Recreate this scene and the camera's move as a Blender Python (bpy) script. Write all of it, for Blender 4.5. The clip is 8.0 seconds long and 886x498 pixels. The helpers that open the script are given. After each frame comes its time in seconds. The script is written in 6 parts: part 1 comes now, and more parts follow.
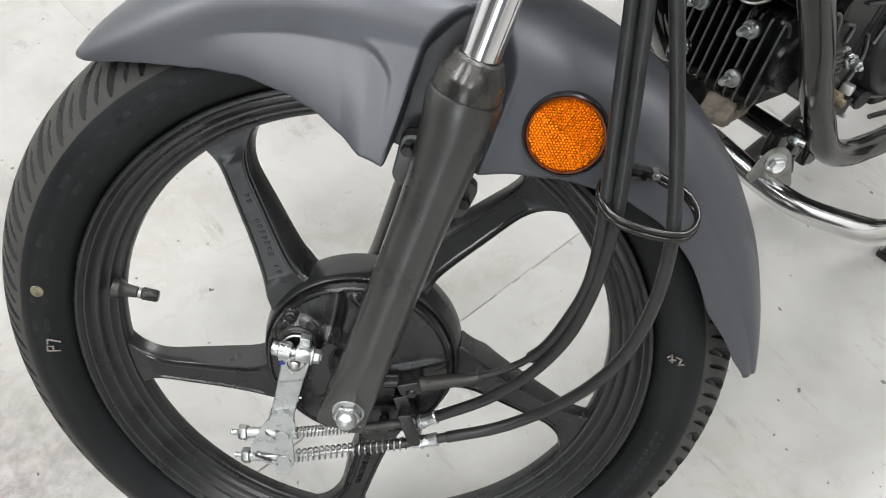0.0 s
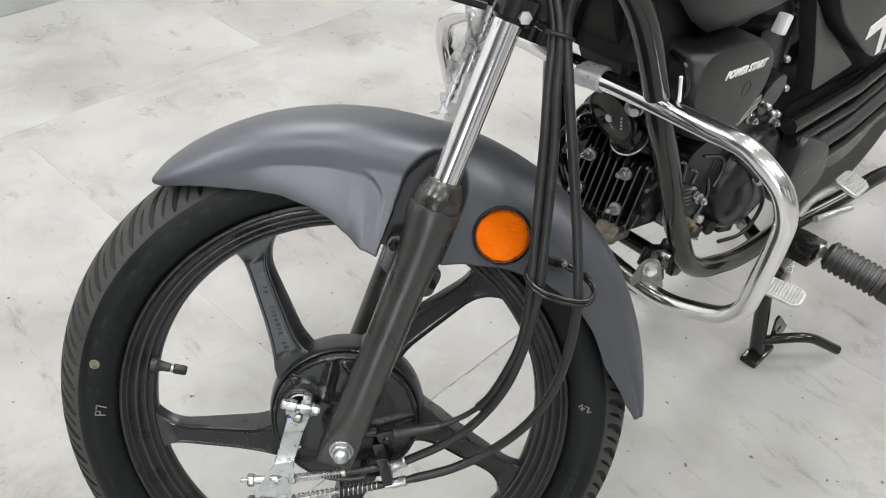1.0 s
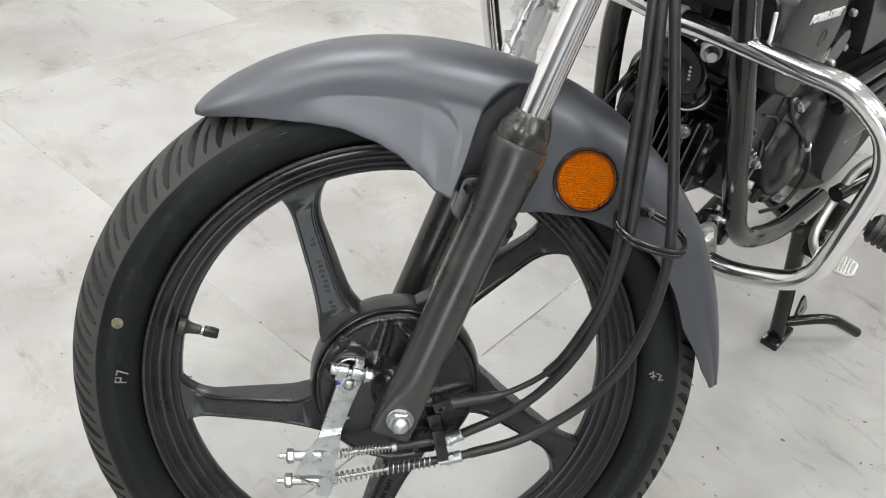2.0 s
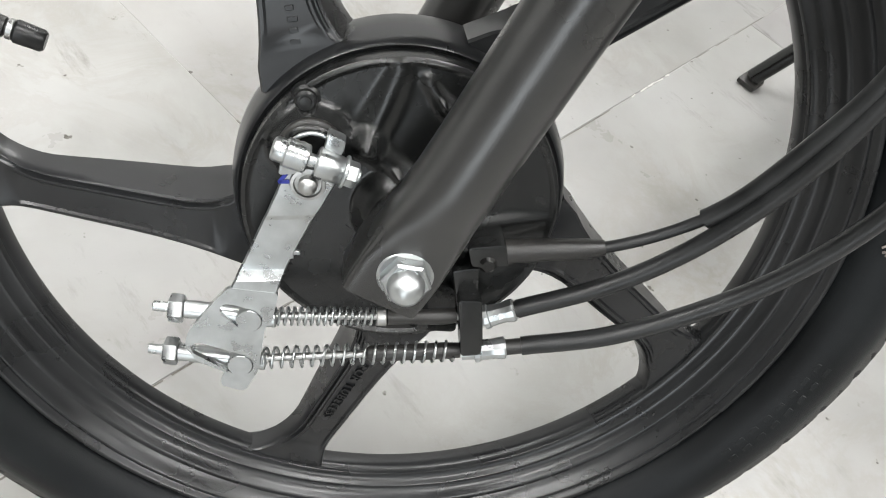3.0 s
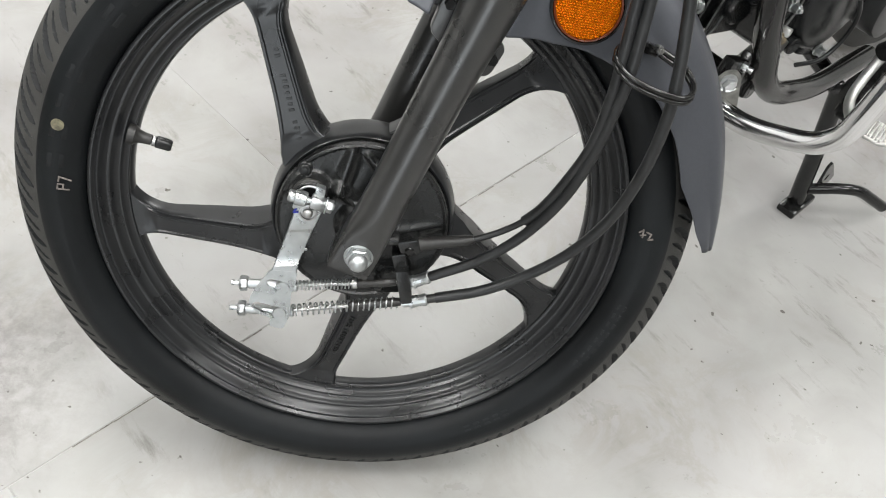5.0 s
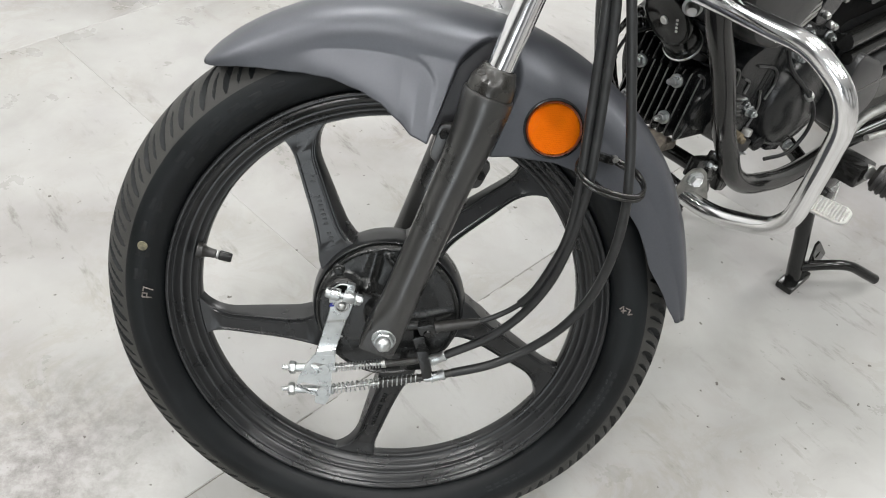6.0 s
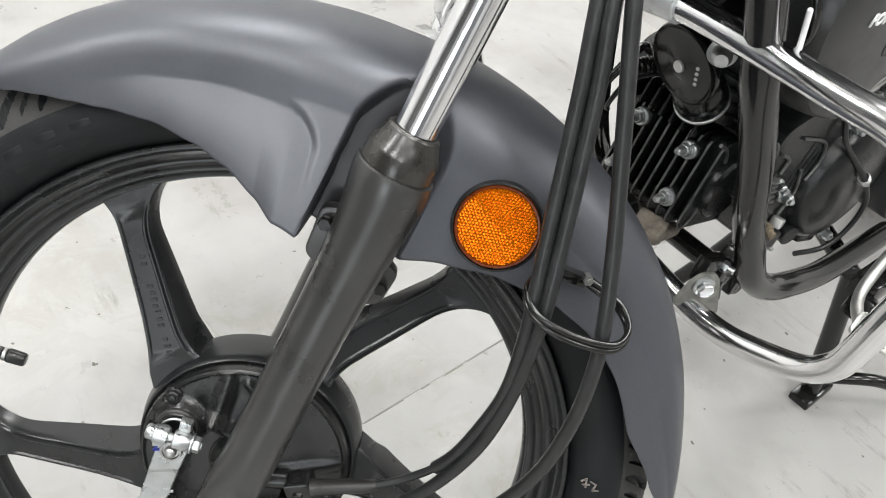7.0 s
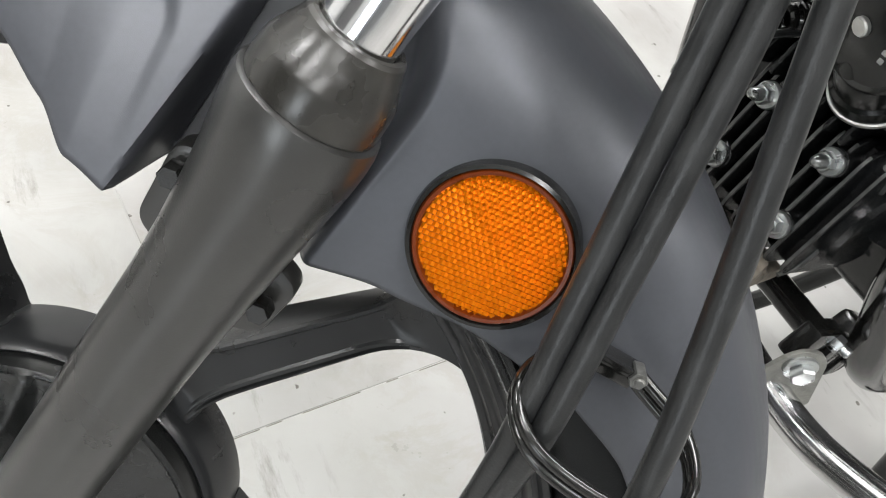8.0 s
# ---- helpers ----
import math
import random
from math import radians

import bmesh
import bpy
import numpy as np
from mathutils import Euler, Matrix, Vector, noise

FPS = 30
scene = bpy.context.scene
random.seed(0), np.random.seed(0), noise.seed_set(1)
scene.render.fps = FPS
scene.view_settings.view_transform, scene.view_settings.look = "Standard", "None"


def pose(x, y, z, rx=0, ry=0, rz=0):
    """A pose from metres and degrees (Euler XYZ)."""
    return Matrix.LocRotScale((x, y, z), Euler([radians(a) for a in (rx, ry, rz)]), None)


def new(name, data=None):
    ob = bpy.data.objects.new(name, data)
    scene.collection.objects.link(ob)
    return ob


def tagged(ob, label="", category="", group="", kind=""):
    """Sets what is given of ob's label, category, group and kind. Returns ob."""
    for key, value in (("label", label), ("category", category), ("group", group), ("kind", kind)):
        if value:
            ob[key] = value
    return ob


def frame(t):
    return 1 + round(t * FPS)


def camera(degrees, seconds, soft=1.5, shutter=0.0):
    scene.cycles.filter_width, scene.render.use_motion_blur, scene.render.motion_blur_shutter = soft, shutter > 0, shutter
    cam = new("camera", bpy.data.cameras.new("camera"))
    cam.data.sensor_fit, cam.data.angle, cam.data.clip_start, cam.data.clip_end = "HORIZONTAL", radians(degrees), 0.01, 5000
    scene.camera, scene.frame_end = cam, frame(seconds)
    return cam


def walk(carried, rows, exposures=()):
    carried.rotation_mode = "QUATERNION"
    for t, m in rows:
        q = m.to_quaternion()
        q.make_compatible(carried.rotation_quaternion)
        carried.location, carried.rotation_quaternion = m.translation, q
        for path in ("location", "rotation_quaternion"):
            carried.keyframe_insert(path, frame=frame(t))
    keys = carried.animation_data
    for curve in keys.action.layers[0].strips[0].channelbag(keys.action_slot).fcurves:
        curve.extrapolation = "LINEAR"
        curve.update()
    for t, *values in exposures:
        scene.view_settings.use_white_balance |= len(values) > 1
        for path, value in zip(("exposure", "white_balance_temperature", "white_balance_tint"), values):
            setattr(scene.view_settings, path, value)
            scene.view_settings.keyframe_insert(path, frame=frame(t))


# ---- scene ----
cam = camera(53.44, 8.0, soft=1.0)
PATH = [
    (0, 0.0981, -0.4235, 0.9389, 39.30, 0.31, 2.80),
    (0.5, 0.0794, -0.6065, 0.9907, 44.55, -1.78, 1.40),
    (1, 0.0461, -0.6532, 1.0614, 50.48, -3.46, -1.81),
    (1.2, 0.0254, -0.6556, 1.0928, 52.60, -3.57, -3.99),
    (2.3, -0.0871, -0.5594, 0.8648, 49.58, -8.86, -4.64),
    (2.5, -0.0794, -0.4734, 0.8071, 47.18, -11.35, -2.86),
    (3, -0.0530, -0.3201, 0.6293, 38.50, -13.73, -0.23),
    (3.5, -0.0523, -0.2815, 0.5360, 34.30, -15.12, 2.26),
    (4, -0.0451, -0.2957, 0.6049, 33.07, -15.01, 4.01),
    (4.3, -0.0375, -0.3484, 0.6979, 33.56, -13.80, 3.69),
    (4.5, -0.0350, -0.4121, 0.7814, 35.15, -12.56, 2.53),
    (4.7, -0.0258, -0.4763, 0.8391, 37.32, -11.07, 1.31),
    (5.8, 0.0147, -0.6877, 1.0108, 45.37, -4.79, 0.35),
    (6, 0.0224, -0.6859, 1.0196, 46.68, -4.17, 0.68),
    (6.2, 0.0343, -0.6597, 1.0113, 47.89, -3.98, 0.94),
    (6.5, 0.0554, -0.5887, 0.9815, 48.34, -5.05, 1.44),
    (7, 0.0986, -0.4003, 0.8921, 46.41, -7.83, 3.56),
    (7.5, 0.1270, -0.2599, 0.8176, 42.21, -11.47, 8.92),
    (8, 0.1335, -0.1872, 0.7433, 39.89, -14.42, 14.13),
]
EXPOSE = [(0, 0.32), (1.2, 0.18), (2.5, 0.32), (3.5, 0.5), (4.3, 0.42), (4.7, 0.32), (5.8, 0.2), (6.5, 0.2), (7, 0.42), (7.5, 0.48), (8, 0.58)]
walk(cam, [(t, pose(x, y, z, rx, ry, rz)) for t, x, y, z, rx, ry, rz in PATH], EXPOSE)

# ---- light: a closed white showroom with ceiling panels ----
world = bpy.data.worlds.new("showroom_air")
scene.world = world
world.use_nodes = True
world.node_tree.nodes["Background"].inputs[0].default_value = (0.9, 0.95, 1.0, 1)
world.node_tree.nodes["Background"].inputs[1].default_value = 0.05

CEIL = 3.1


LAMP_TURN = 44.3
LAMPS = [(a, b) for a in (-2.1, 0.2, 2.5) for b in (-2.6, -0.7, 1.1)]


def panel_lamp(a, b, w, d, watts):
    data = bpy.data.lights.new("ceiling_panel_light", "AREA")
    data.shape, data.size, data.size_y, data.energy = "RECTANGLE", w, d, watts
    data.color = (1.0, 0.995, 0.985)
    ob = new("ceiling_panel_light", data)
    ob.matrix_basis = pose(0, 0, 0, 0, 0, LAMP_TURN) @ pose(a, b, CEIL - 0.06)
    return ob


for la, lb in LAMPS:
    panel_lamp(la, lb, 1.2, 0.60, 50 if lb > 1 else 42)

# added area lamp for daylight, in an unseen window inferred from cool reflections
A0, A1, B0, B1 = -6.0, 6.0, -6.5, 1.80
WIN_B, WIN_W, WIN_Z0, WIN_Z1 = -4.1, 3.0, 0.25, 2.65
day = bpy.data.lights.new("added_window_daylight", "AREA")
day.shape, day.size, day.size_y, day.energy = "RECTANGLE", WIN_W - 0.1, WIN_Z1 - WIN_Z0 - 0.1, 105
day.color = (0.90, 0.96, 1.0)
day_ob = new("added_window_daylight", day)
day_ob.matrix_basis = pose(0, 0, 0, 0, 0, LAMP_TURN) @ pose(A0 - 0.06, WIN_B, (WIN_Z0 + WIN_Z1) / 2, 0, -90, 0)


# ---- materials ----
def mat(name, base, rough=0.5, metal=0.0, vary=0.15, vscale=30.0, bump=0.0, bscale=400.0, rvary=0.1, coat=0.0, spec=0.5):
    m = bpy.data.materials.new(name)
    m.use_nodes = True
    nt = m.node_tree
    b = nt.nodes["Principled BSDF"]
    b.inputs["Metallic"].default_value = metal
    b.inputs["Coat Weight"].default_value = coat
    b.inputs["Specular IOR Level"].default_value = spec
    tc = nt.nodes.new("ShaderNodeTexCoord")
    n1 = nt.nodes.new("ShaderNodeTexNoise")
    n1.inputs["Scale"].default_value = vscale
    n1.inputs["Detail"].default_value = 6
    n2 = nt.nodes.new("ShaderNodeTexNoise")
    n2.inputs["Scale"].default_value = bscale
    n2.inputs["Detail"].default_value = 3
    for n in (n1, n2):
        nt.links.new(tc.outputs["Object"], n.inputs["Vector"])
    r = nt.nodes.new("ShaderNodeMapRange")
    r.inputs[1].default_value, r.inputs[2].default_value = 0.3, 0.7
    r.inputs[3].default_value, r.inputs[4].default_value = 1 - vary, 1 + vary
    nt.links.new(n1.outputs["Fac"], r.inputs[0])
    mx = nt.nodes.new("ShaderNodeVectorMath")
    mx.operation = "SCALE"
    mx.inputs[0].default_value = base[:3]
    nt.links.new(r.outputs[0], mx.inputs["Scale"])
    nt.links.new(mx.outputs[0], b.inputs["Base Color"])
    r2 = nt.nodes.new("ShaderNodeMapRange")
    r2.inputs[1].default_value, r2.inputs[2].default_value = 0.25, 0.75
    r2.inputs[3].default_value, r2.inputs[4].default_value = max(0.02, rough - rvary), min(1, rough + rvary)
    nt.links.new(n1.outputs["Fac"], r2.inputs[0])
    nt.links.new(r2.outputs[0], b.inputs["Roughness"])
    if bump:
        bp = nt.nodes.new("ShaderNodeBump")
        bp.inputs["Strength"].default_value = bump
        bp.inputs["Distance"].default_value = 0.001
        nt.links.new(n2.outputs["Fac"], bp.inputs["Height"])
        nt.links.new(bp.outputs[0], b.inputs["Normal"])
    return m


RUBBER = mat("tyre_rubber", (0.0052, 0.0062, 0.0068), 0.46, 0, 0.5, 12, 0.16, 1500, 0.08, 0.0, 0.20)
# lighter than the tyre rubber: the raised marks' highlights are in this colour
LETTERRUBBER = mat("highlit_letter_rubber", (0.0062, 0.0072, 0.0076), 0.42, 0, 0.4, 40, 0.2, 900, 0.1, 0.0, 0.24)
TREAD = mat("tread_rubber", (0.024, 0.0235, 0.021), 0.68, 0, 0.35, 25, 0.4, 700, 0.1)
CHALK = mat("chalk_mark", (0.17, 0.15, 0.135), 0.9, 0, 0.5, 300, 0.2, 900)
ALLOY = mat("satin_black_alloy", (0.0105, 0.0110, 0.0116), 0.285, 0.0, 0.3, 28, 0.02, 1600, 0.04, 0.0, 0.45)
CASTBLACK = mat("cast_black_hub", (0.0078, 0.0082, 0.0080), 0.26, 0.0, 0.2, 60, 0.10, 2200, 0.04)
FORKBLACK = mat("fork_black_paint", (0.0165, 0.0164, 0.0155), 0.29, 0.0, 0.25, 25, 0.07, 1400, 0.05, 0.0, 0.75)
BLACKPLASTIC = mat("black_plastic", (0.0095, 0.0098, 0.0096), 0.3, 0, 0.2, 40, 0.08, 1500, 0.06, 0.0, 0.35)
SEALRUBBER = mat("seal_rubber", (0.016, 0.0152, 0.014), 0.42, 0, 0.3, 45, 0.15, 900, 0.05)
SEALDUST = mat("dusty_seal_rubber", (0.020, 0.0192, 0.0170), 0.27, 0, 0.4, 60, 0.08, 500, 0.08)
CABLE = mat("cable_sheath", (0.0120, 0.0126, 0.0128), 0.36, 0, 0.25, 80, 0.15, 900, 0.1, 0.0, 0.4)
GREY = mat("matte_grey_paint", (0.063, 0.0665, 0.0755), 0.39, 0.4, 0.04, 400, 0.03, 3000, 0.03)
SHROUDGREY = mat("dark_shroud_plastic", (0.0078, 0.0083, 0.0083), 0.36, 0, 0.1, 60, 0.05, 1500, 0.05)
TANKGREY = mat("tank_grey_paint", (0.026, 0.0268, 0.0272), 0.36, 0.2, 0.05, 200, 0.02, 3000, 0.03)
GLOSSBLACK = mat("gloss_black_tube", (0.008, 0.008, 0.0076), 0.14, 0, 0.2, 30, 0.03, 500, 0.05, 0.0, 0.42)
ENGINE = mat("engine_black", (0.0080, 0.0085, 0.0088), 0.2, 0.0, 0.35, 70, 0.25, 700, 0.08, 0.0, 0.36)
CHROME = mat("chrome", (0.76, 0.76, 0.765), 0.135, 1.0, 0.03, 20, 0.0, 500, 0.02)
ZINC = mat("zinc_plate", (0.42, 0.435, 0.435), 0.32, 0.95, 0.14, 90, 0.08, 700, 0.12)
DULLSTEEL = mat("dull_steel", (0.4, 0.4, 0.39), 0.38, 1.0, 0.2, 120, 0.15, 900, 0.1)
CASTALU = mat("cast_aluminium", (0.5, 0.5, 0.48), 0.45, 0.9, 0.15, 90, 0.3, 900, 0.08)
WHITEMARK = mat("white_marking", (0.7, 0.7, 0.7), 0.5, 0, 0.06, 200)
BLUEINK = mat("blue_ink", (0.02, 0.03, 0.25), 0.5, 0.2, 0.3, 400)
DUST = mat("dusty_casting", (0.16, 0.14, 0.115), 0.8, 0, 0.5, 120, 0.5, 400)
RUSTY = mat("dust_brown", (0.1, 0.08, 0.05), 0.8, 0, 0.5, 120, 0.5, 400)
# grey for unseen wall sections, added as dark bands for the chrome to reflect
STRIPEWALL = mat("reflection_stripe_grey", (0.17, 0.17, 0.172), 0.6, 0, 0.05, 3, 0.1, 200)
WALLPAINT = mat("white_wall_paint", (0.70, 0.70, 0.69), 0.7, 0, 0.04, 3, 0.1, 200)
CEILPAINT = mat("ceiling_paint", (0.70, 0.70, 0.695), 0.8, 0, 0.03, 3, 0.1, 200)
PLINTH = mat("grey_plinth", (0.36, 0.37, 0.36), 0.4, 0, 0.12, 6, 0.05, 200)


def film_mat():
    m = bpy.data.materials.new("clear_wrapping_film")
    m.use_nodes = True
    b = m.node_tree.nodes["Principled BSDF"]
    b.inputs["Base Color"].default_value = (0.85, 0.86, 0.85, 1)
    b.inputs["Roughness"].default_value = 0.18
    b.inputs["Alpha"].default_value = 0.55
    n = m.node_tree.nodes.new("ShaderNodeTexNoise")
    n.inputs["Scale"].default_value = 70
    bp = m.node_tree.nodes.new("ShaderNodeBump")
    bp.inputs["Strength"].default_value = 0.8
    bp.inputs["Distance"].default_value = 0.004
    m.node_tree.links.new(n.outputs["Fac"], bp.inputs["Height"])
    m.node_tree.links.new(bp.outputs[0], b.inputs["Normal"])
    return m


FILM = film_mat()


def lens_mat():
    m = bpy.data.materials.new("amber_reflector_lens")
    m.use_nodes = True
    b = m.node_tree.nodes["Principled BSDF"]
    n = m.node_tree.nodes.new("ShaderNodeTexNoise")
    n.inputs["Scale"].default_value = 160
    n.inputs["Detail"].default_value = 4
    g = m.node_tree.nodes.new("ShaderNodeNewGeometry")
    mix = m.node_tree.nodes.new("ShaderNodeMix")
    mix.data_type = "RGBA"
    mix.inputs[6].default_value = (0.54, 0.172, 0.004, 1)
    mix.inputs[7].default_value = (0.62, 0.212, 0.006, 1)
    m.node_tree.links.new(g.outputs["Random Per Island"], mix.inputs[0])
    m.node_tree.links.new(mix.outputs[2], b.inputs["Base Color"])
    b.inputs["Roughness"].default_value = 0.16
    b.inputs["Metallic"].default_value = 0.55
    return m


LENS = lens_mat()


def marble_mat():
    m = bpy.data.materials.new("polished_white_marble")
    m.use_nodes = True
    nt = m.node_tree
    b = nt.nodes["Principled BSDF"]
    geo = nt.nodes.new("ShaderNodeNewGeometry")
    info = nt.nodes.new("ShaderNodeObjectInfo")
    add = nt.nodes.new("ShaderNodeVectorMath")
    add.operation = "MULTIPLY_ADD"
    add.inputs[1].default_value = (1, 1, 1)
    sc = nt.nodes.new("ShaderNodeVectorMath")
    sc.operation = "SCALE"
    sc.inputs[0].default_value = (7.3, 4.1, 0)
    nt.links.new(info.outputs["Random"], sc.inputs["Scale"])
    nt.links.new(geo.outputs["Position"], add.inputs[0])
    nt.links.new(sc.outputs[0], add.inputs[2])

    def noise_node(scale, detail, rough=0.6, dist=0.0):
        n = nt.nodes.new("ShaderNodeTexNoise")
        n.inputs["Scale"].default_value, n.inputs["Detail"].default_value = scale, detail
        n.inputs["Roughness"].default_value, n.inputs["Distortion"].default_value = rough, dist
        nt.links.new(add.outputs[0], n.inputs["Vector"])
        return n

    def ramp(src, stops):
        r = nt.nodes.new("ShaderNodeValToRGB")
        while len(r.color_ramp.elements) < len(stops):
            r.color_ramp.elements.new(0.5)
        for e, (p, c) in zip(r.color_ramp.elements, stops):
            e.position, e.color = p, (*c, 1)
        nt.links.new(src, r.inputs[0])
        return r

    def mul(a, c, f=1.0):
        x = nt.nodes.new("ShaderNodeMix")
        x.data_type, x.blend_type = "RGBA", "MULTIPLY"
        x.inputs[0].default_value = f
        nt.links.new(a, x.inputs[6])
        nt.links.new(c, x.inputs[7])
        return x.outputs[2]

    broad = ramp(noise_node(2.2, 5, 0.55, 0.6).outputs["Fac"], [(0.25, (0.238, 0.236, 0.229)), (0.5, (0.298, 0.296, 0.289)), (0.75, (0.335, 0.334, 0.328))])
    wisps = ramp(noise_node(6, 7, 0.6, 0.5).outputs["Fac"], [(0.27, (0.80, 0.79, 0.775)), (0.46, (0.95, 0.948, 0.94)), (0.65, (1, 1, 1))])
    # thin broken veins where a warped noise crosses its middle
    vn = noise_node(7.5, 9, 0.72, 0.7)
    veins = ramp(vn.outputs["Fac"], [(0.43, (1, 1, 1)), (0.49, (0.92, 0.905, 0.88)), (0.51, (0.90, 0.88, 0.85)), (0.57, (1, 1, 1))])
    gate = ramp(noise_node(3.1, 3).outputs["Fac"], [(0.46, (0, 0, 0)), (0.62, (1, 1, 1))])
    gv = nt.nodes.new("ShaderNodeMix")
    gv.data_type = "RGBA"
    gv.inputs[6].default_value = (1, 1, 1, 1)
    nt.links.new(gate.outputs[0], gv.inputs[0])
    nt.links.new(veins.outputs[0], gv.inputs[7])
    smudge = ramp(noise_node(28, 6, 0.75).outputs["Fac"], [(0.27, (0.55, 0.53, 0.50)), (0.36, (1, 1, 1))])
    # drawn-out grey scuffs lying along the slabs
    st = nt.nodes.new("ShaderNodeMapping")
    st.inputs["Scale"].default_value = (7, 26, 1)
    vr = nt.nodes.new("ShaderNodeVectorRotate")
    vr.rotation_type = "Z_AXIS"
    vr.inputs["Angle"].default_value = radians(52)
    nt.links.new(add.outputs[0], vr.inputs["Vector"])
    nt.links.new(vr.outputs[0], st.inputs["Vector"])
    sn = nt.nodes.new("ShaderNodeTexNoise")
    sn.inputs["Scale"].default_value, sn.inputs["Detail"].default_value, sn.inputs["Roughness"].default_value = 1.0, 7, 0.72
    nt.links.new(st.outputs[0], sn.inputs["Vector"])
    scuff = ramp(sn.outputs["Fac"], [(0.31, (0.60, 0.585, 0.57)), (0.44, (1, 1, 1))])
    speck = ramp(noise_node(75, 2, 0.4).outputs["Fac"], [(0.235, (0.25, 0.23, 0.2)), (0.265, (1, 1, 1))])
    col = mul(mul(mul(broad.outputs[0], wisps.outputs[0]), gv.outputs[2]), smudge.outputs[0], 0.8)
    # the scuffs come in clusters
    cl = ramp(noise_node(4.2, 3).outputs["Fac"], [(0.46, (0, 0, 0)), (0.60, (1, 1, 1))])
    gs = nt.nodes.new("ShaderNodeMix")
    gs.data_type = "RGBA"
    gs.inputs[6].default_value = (1, 1, 1, 1)
    nt.links.new(cl.outputs[0], gs.inputs[0])
    nt.links.new(scuff.outputs[0], gs.inputs[7])
    haze = ramp(noise_node(3.4, 4, 0.5, 0.4).outputs["Fac"], [(0.34, (0.86, 0.845, 0.85)), (0.52, (1, 1, 1))])
    # one worn, dirty spot beside the wheel
    dist = nt.nodes.new("ShaderNodeVectorMath")
    dist.operation = "DISTANCE"
    dist.inputs[1].default_value = (-0.43, -0.05, 0)
    nt.links.new(geo.outputs["Position"], dist.inputs[0])
    spot = ramp(dist.outputs["Value"], [(0.03, (1, 1, 1)), (0.20, (0, 0, 0))])
    grime = ramp(noise_node(38, 7, 0.75).outputs["Fac"], [(0.38, (0.50, 0.47, 0.47)), (0.60, (0.95, 0.94, 0.94))])
    gg = nt.nodes.new("ShaderNodeMix")
    gg.data_type = "RGBA"
    gg.inputs[6].default_value = (1, 1, 1, 1)
    nt.links.new(spot.outputs[0], gg.inputs[0])
    nt.links.new(grime.outputs[0], gg.inputs[7])
    col = mul(col, gg.outputs[2], 0.9)
    col = mul(mul(mul(col, gs.outputs[2]), speck.outputs[0], 0.9), haze.outputs[0])
    tone = ramp(info.outputs["Random"], [(0.0, (0.93, 0.92, 0.925)), (1.0, (1.03, 1.03, 1.02))])
    col = mul(col, tone.outputs[0])
    nt.links.new(col, b.inputs["Base Color"])
    rr = ramp(noise_node(6, 6, 0.7).outputs["Fac"], [(0.3, (0.24,) * 3), (0.7, (0.42,) * 3)])
    nt.links.new(rr.outputs[0], b.inputs["Roughness"])
    b.inputs["Specular IOR Level"].default_value = 0.35
    bp = nt.nodes.new("ShaderNodeBump")
    bp.inputs["Strength"].default_value = 0.06
    bp.inputs["Distance"].default_value = 0.002
    nt.links.new(noise_node(14, 6).outputs["Fac"], bp.inputs["Height"])
    nt.links.new(bp.outputs[0], b.inputs["Normal"])
    return m


MARBLE = marble_mat()
GROUT = mat("dirty_grout", (0.30, 0.295, 0.28), 0.9, 0, 0.3, 4, 0.3, 300)


# ---- mesh tools ----
def soften(bm, degrees=38):
    bm.normal_update()
    lim = radians(degrees)
    for f in bm.faces:
        f.smooth = True
    for e in bm.edges:
        e.smooth = not (len(e.link_faces) == 2 and e.calc_face_angle(0) > lim)


def part(name, bm, material, parent, label="", m=None, angle=38):
    soften(bm, angle)
    me = bpy.data.meshes.new(name)
    bm.to_mesh(me)
    bm.free()
    me.materials.append(material)
    ob = new(name, me)
    ob.parent = parent
    if m is not None:
        ob.matrix_basis = m
    if label:
        tagged(ob, label)
    return ob


def join(*bms):
    out = bms[0]
    for o in bms[1:]:
        me = bpy.data.meshes.new("tmp")
        o.to_mesh(me)
        o.free()
        out.from_mesh(me)
        bpy.data.meshes.remove(me)
    return out


def revolve(profile, segs=96, closed=True, a0=0.0, a1=360.0):
    """Turns (radius, y) points about the Y axis."""
    bm = bmesh.new()
    full = abs(a1 - a0) >= 359.9
    n = segs if full else segs + 1
    rings = []
    for k in range(n):
        a = radians(a0 + (a1 - a0) * k / segs)
        c, s = math.cos(a), math.sin(a)
        rings.append([bm.verts.new((r * c, y, r * s)) for r, y in profile])
    np_ = len(profile)
    for k in range(segs):
        A, B = rings[k], rings[(k + 1) % n]
        for i in range(np_ if closed else np_ - 1):
            j = (i + 1) % np_
            bm.faces.new((A[i], A[j], B[j], B[i]))
    bmesh.ops.recalc_face_normals(bm, faces=bm.faces)
    return bm


def revolve_at(c, r, wire, segs=40):
    """A ring of round section about a line along Y."""
    return tube([(c[0] + r * math.cos(2 * math.pi * k / segs), c[1], c[2] + r * math.sin(2 * math.pi * k / segs)) for k in range(segs + 1)], wire, 10)


def frame_along(d, hint=None):
    d = Vector(d).normalized()
    up = Vector(hint) if hint is not None else (Vector((0, 0, 1)) if abs(d.z) < 0.9 else Vector((0, 1, 0)))
    u = d.cross(up).normalized()
    return u, u.cross(d).normalized(), d


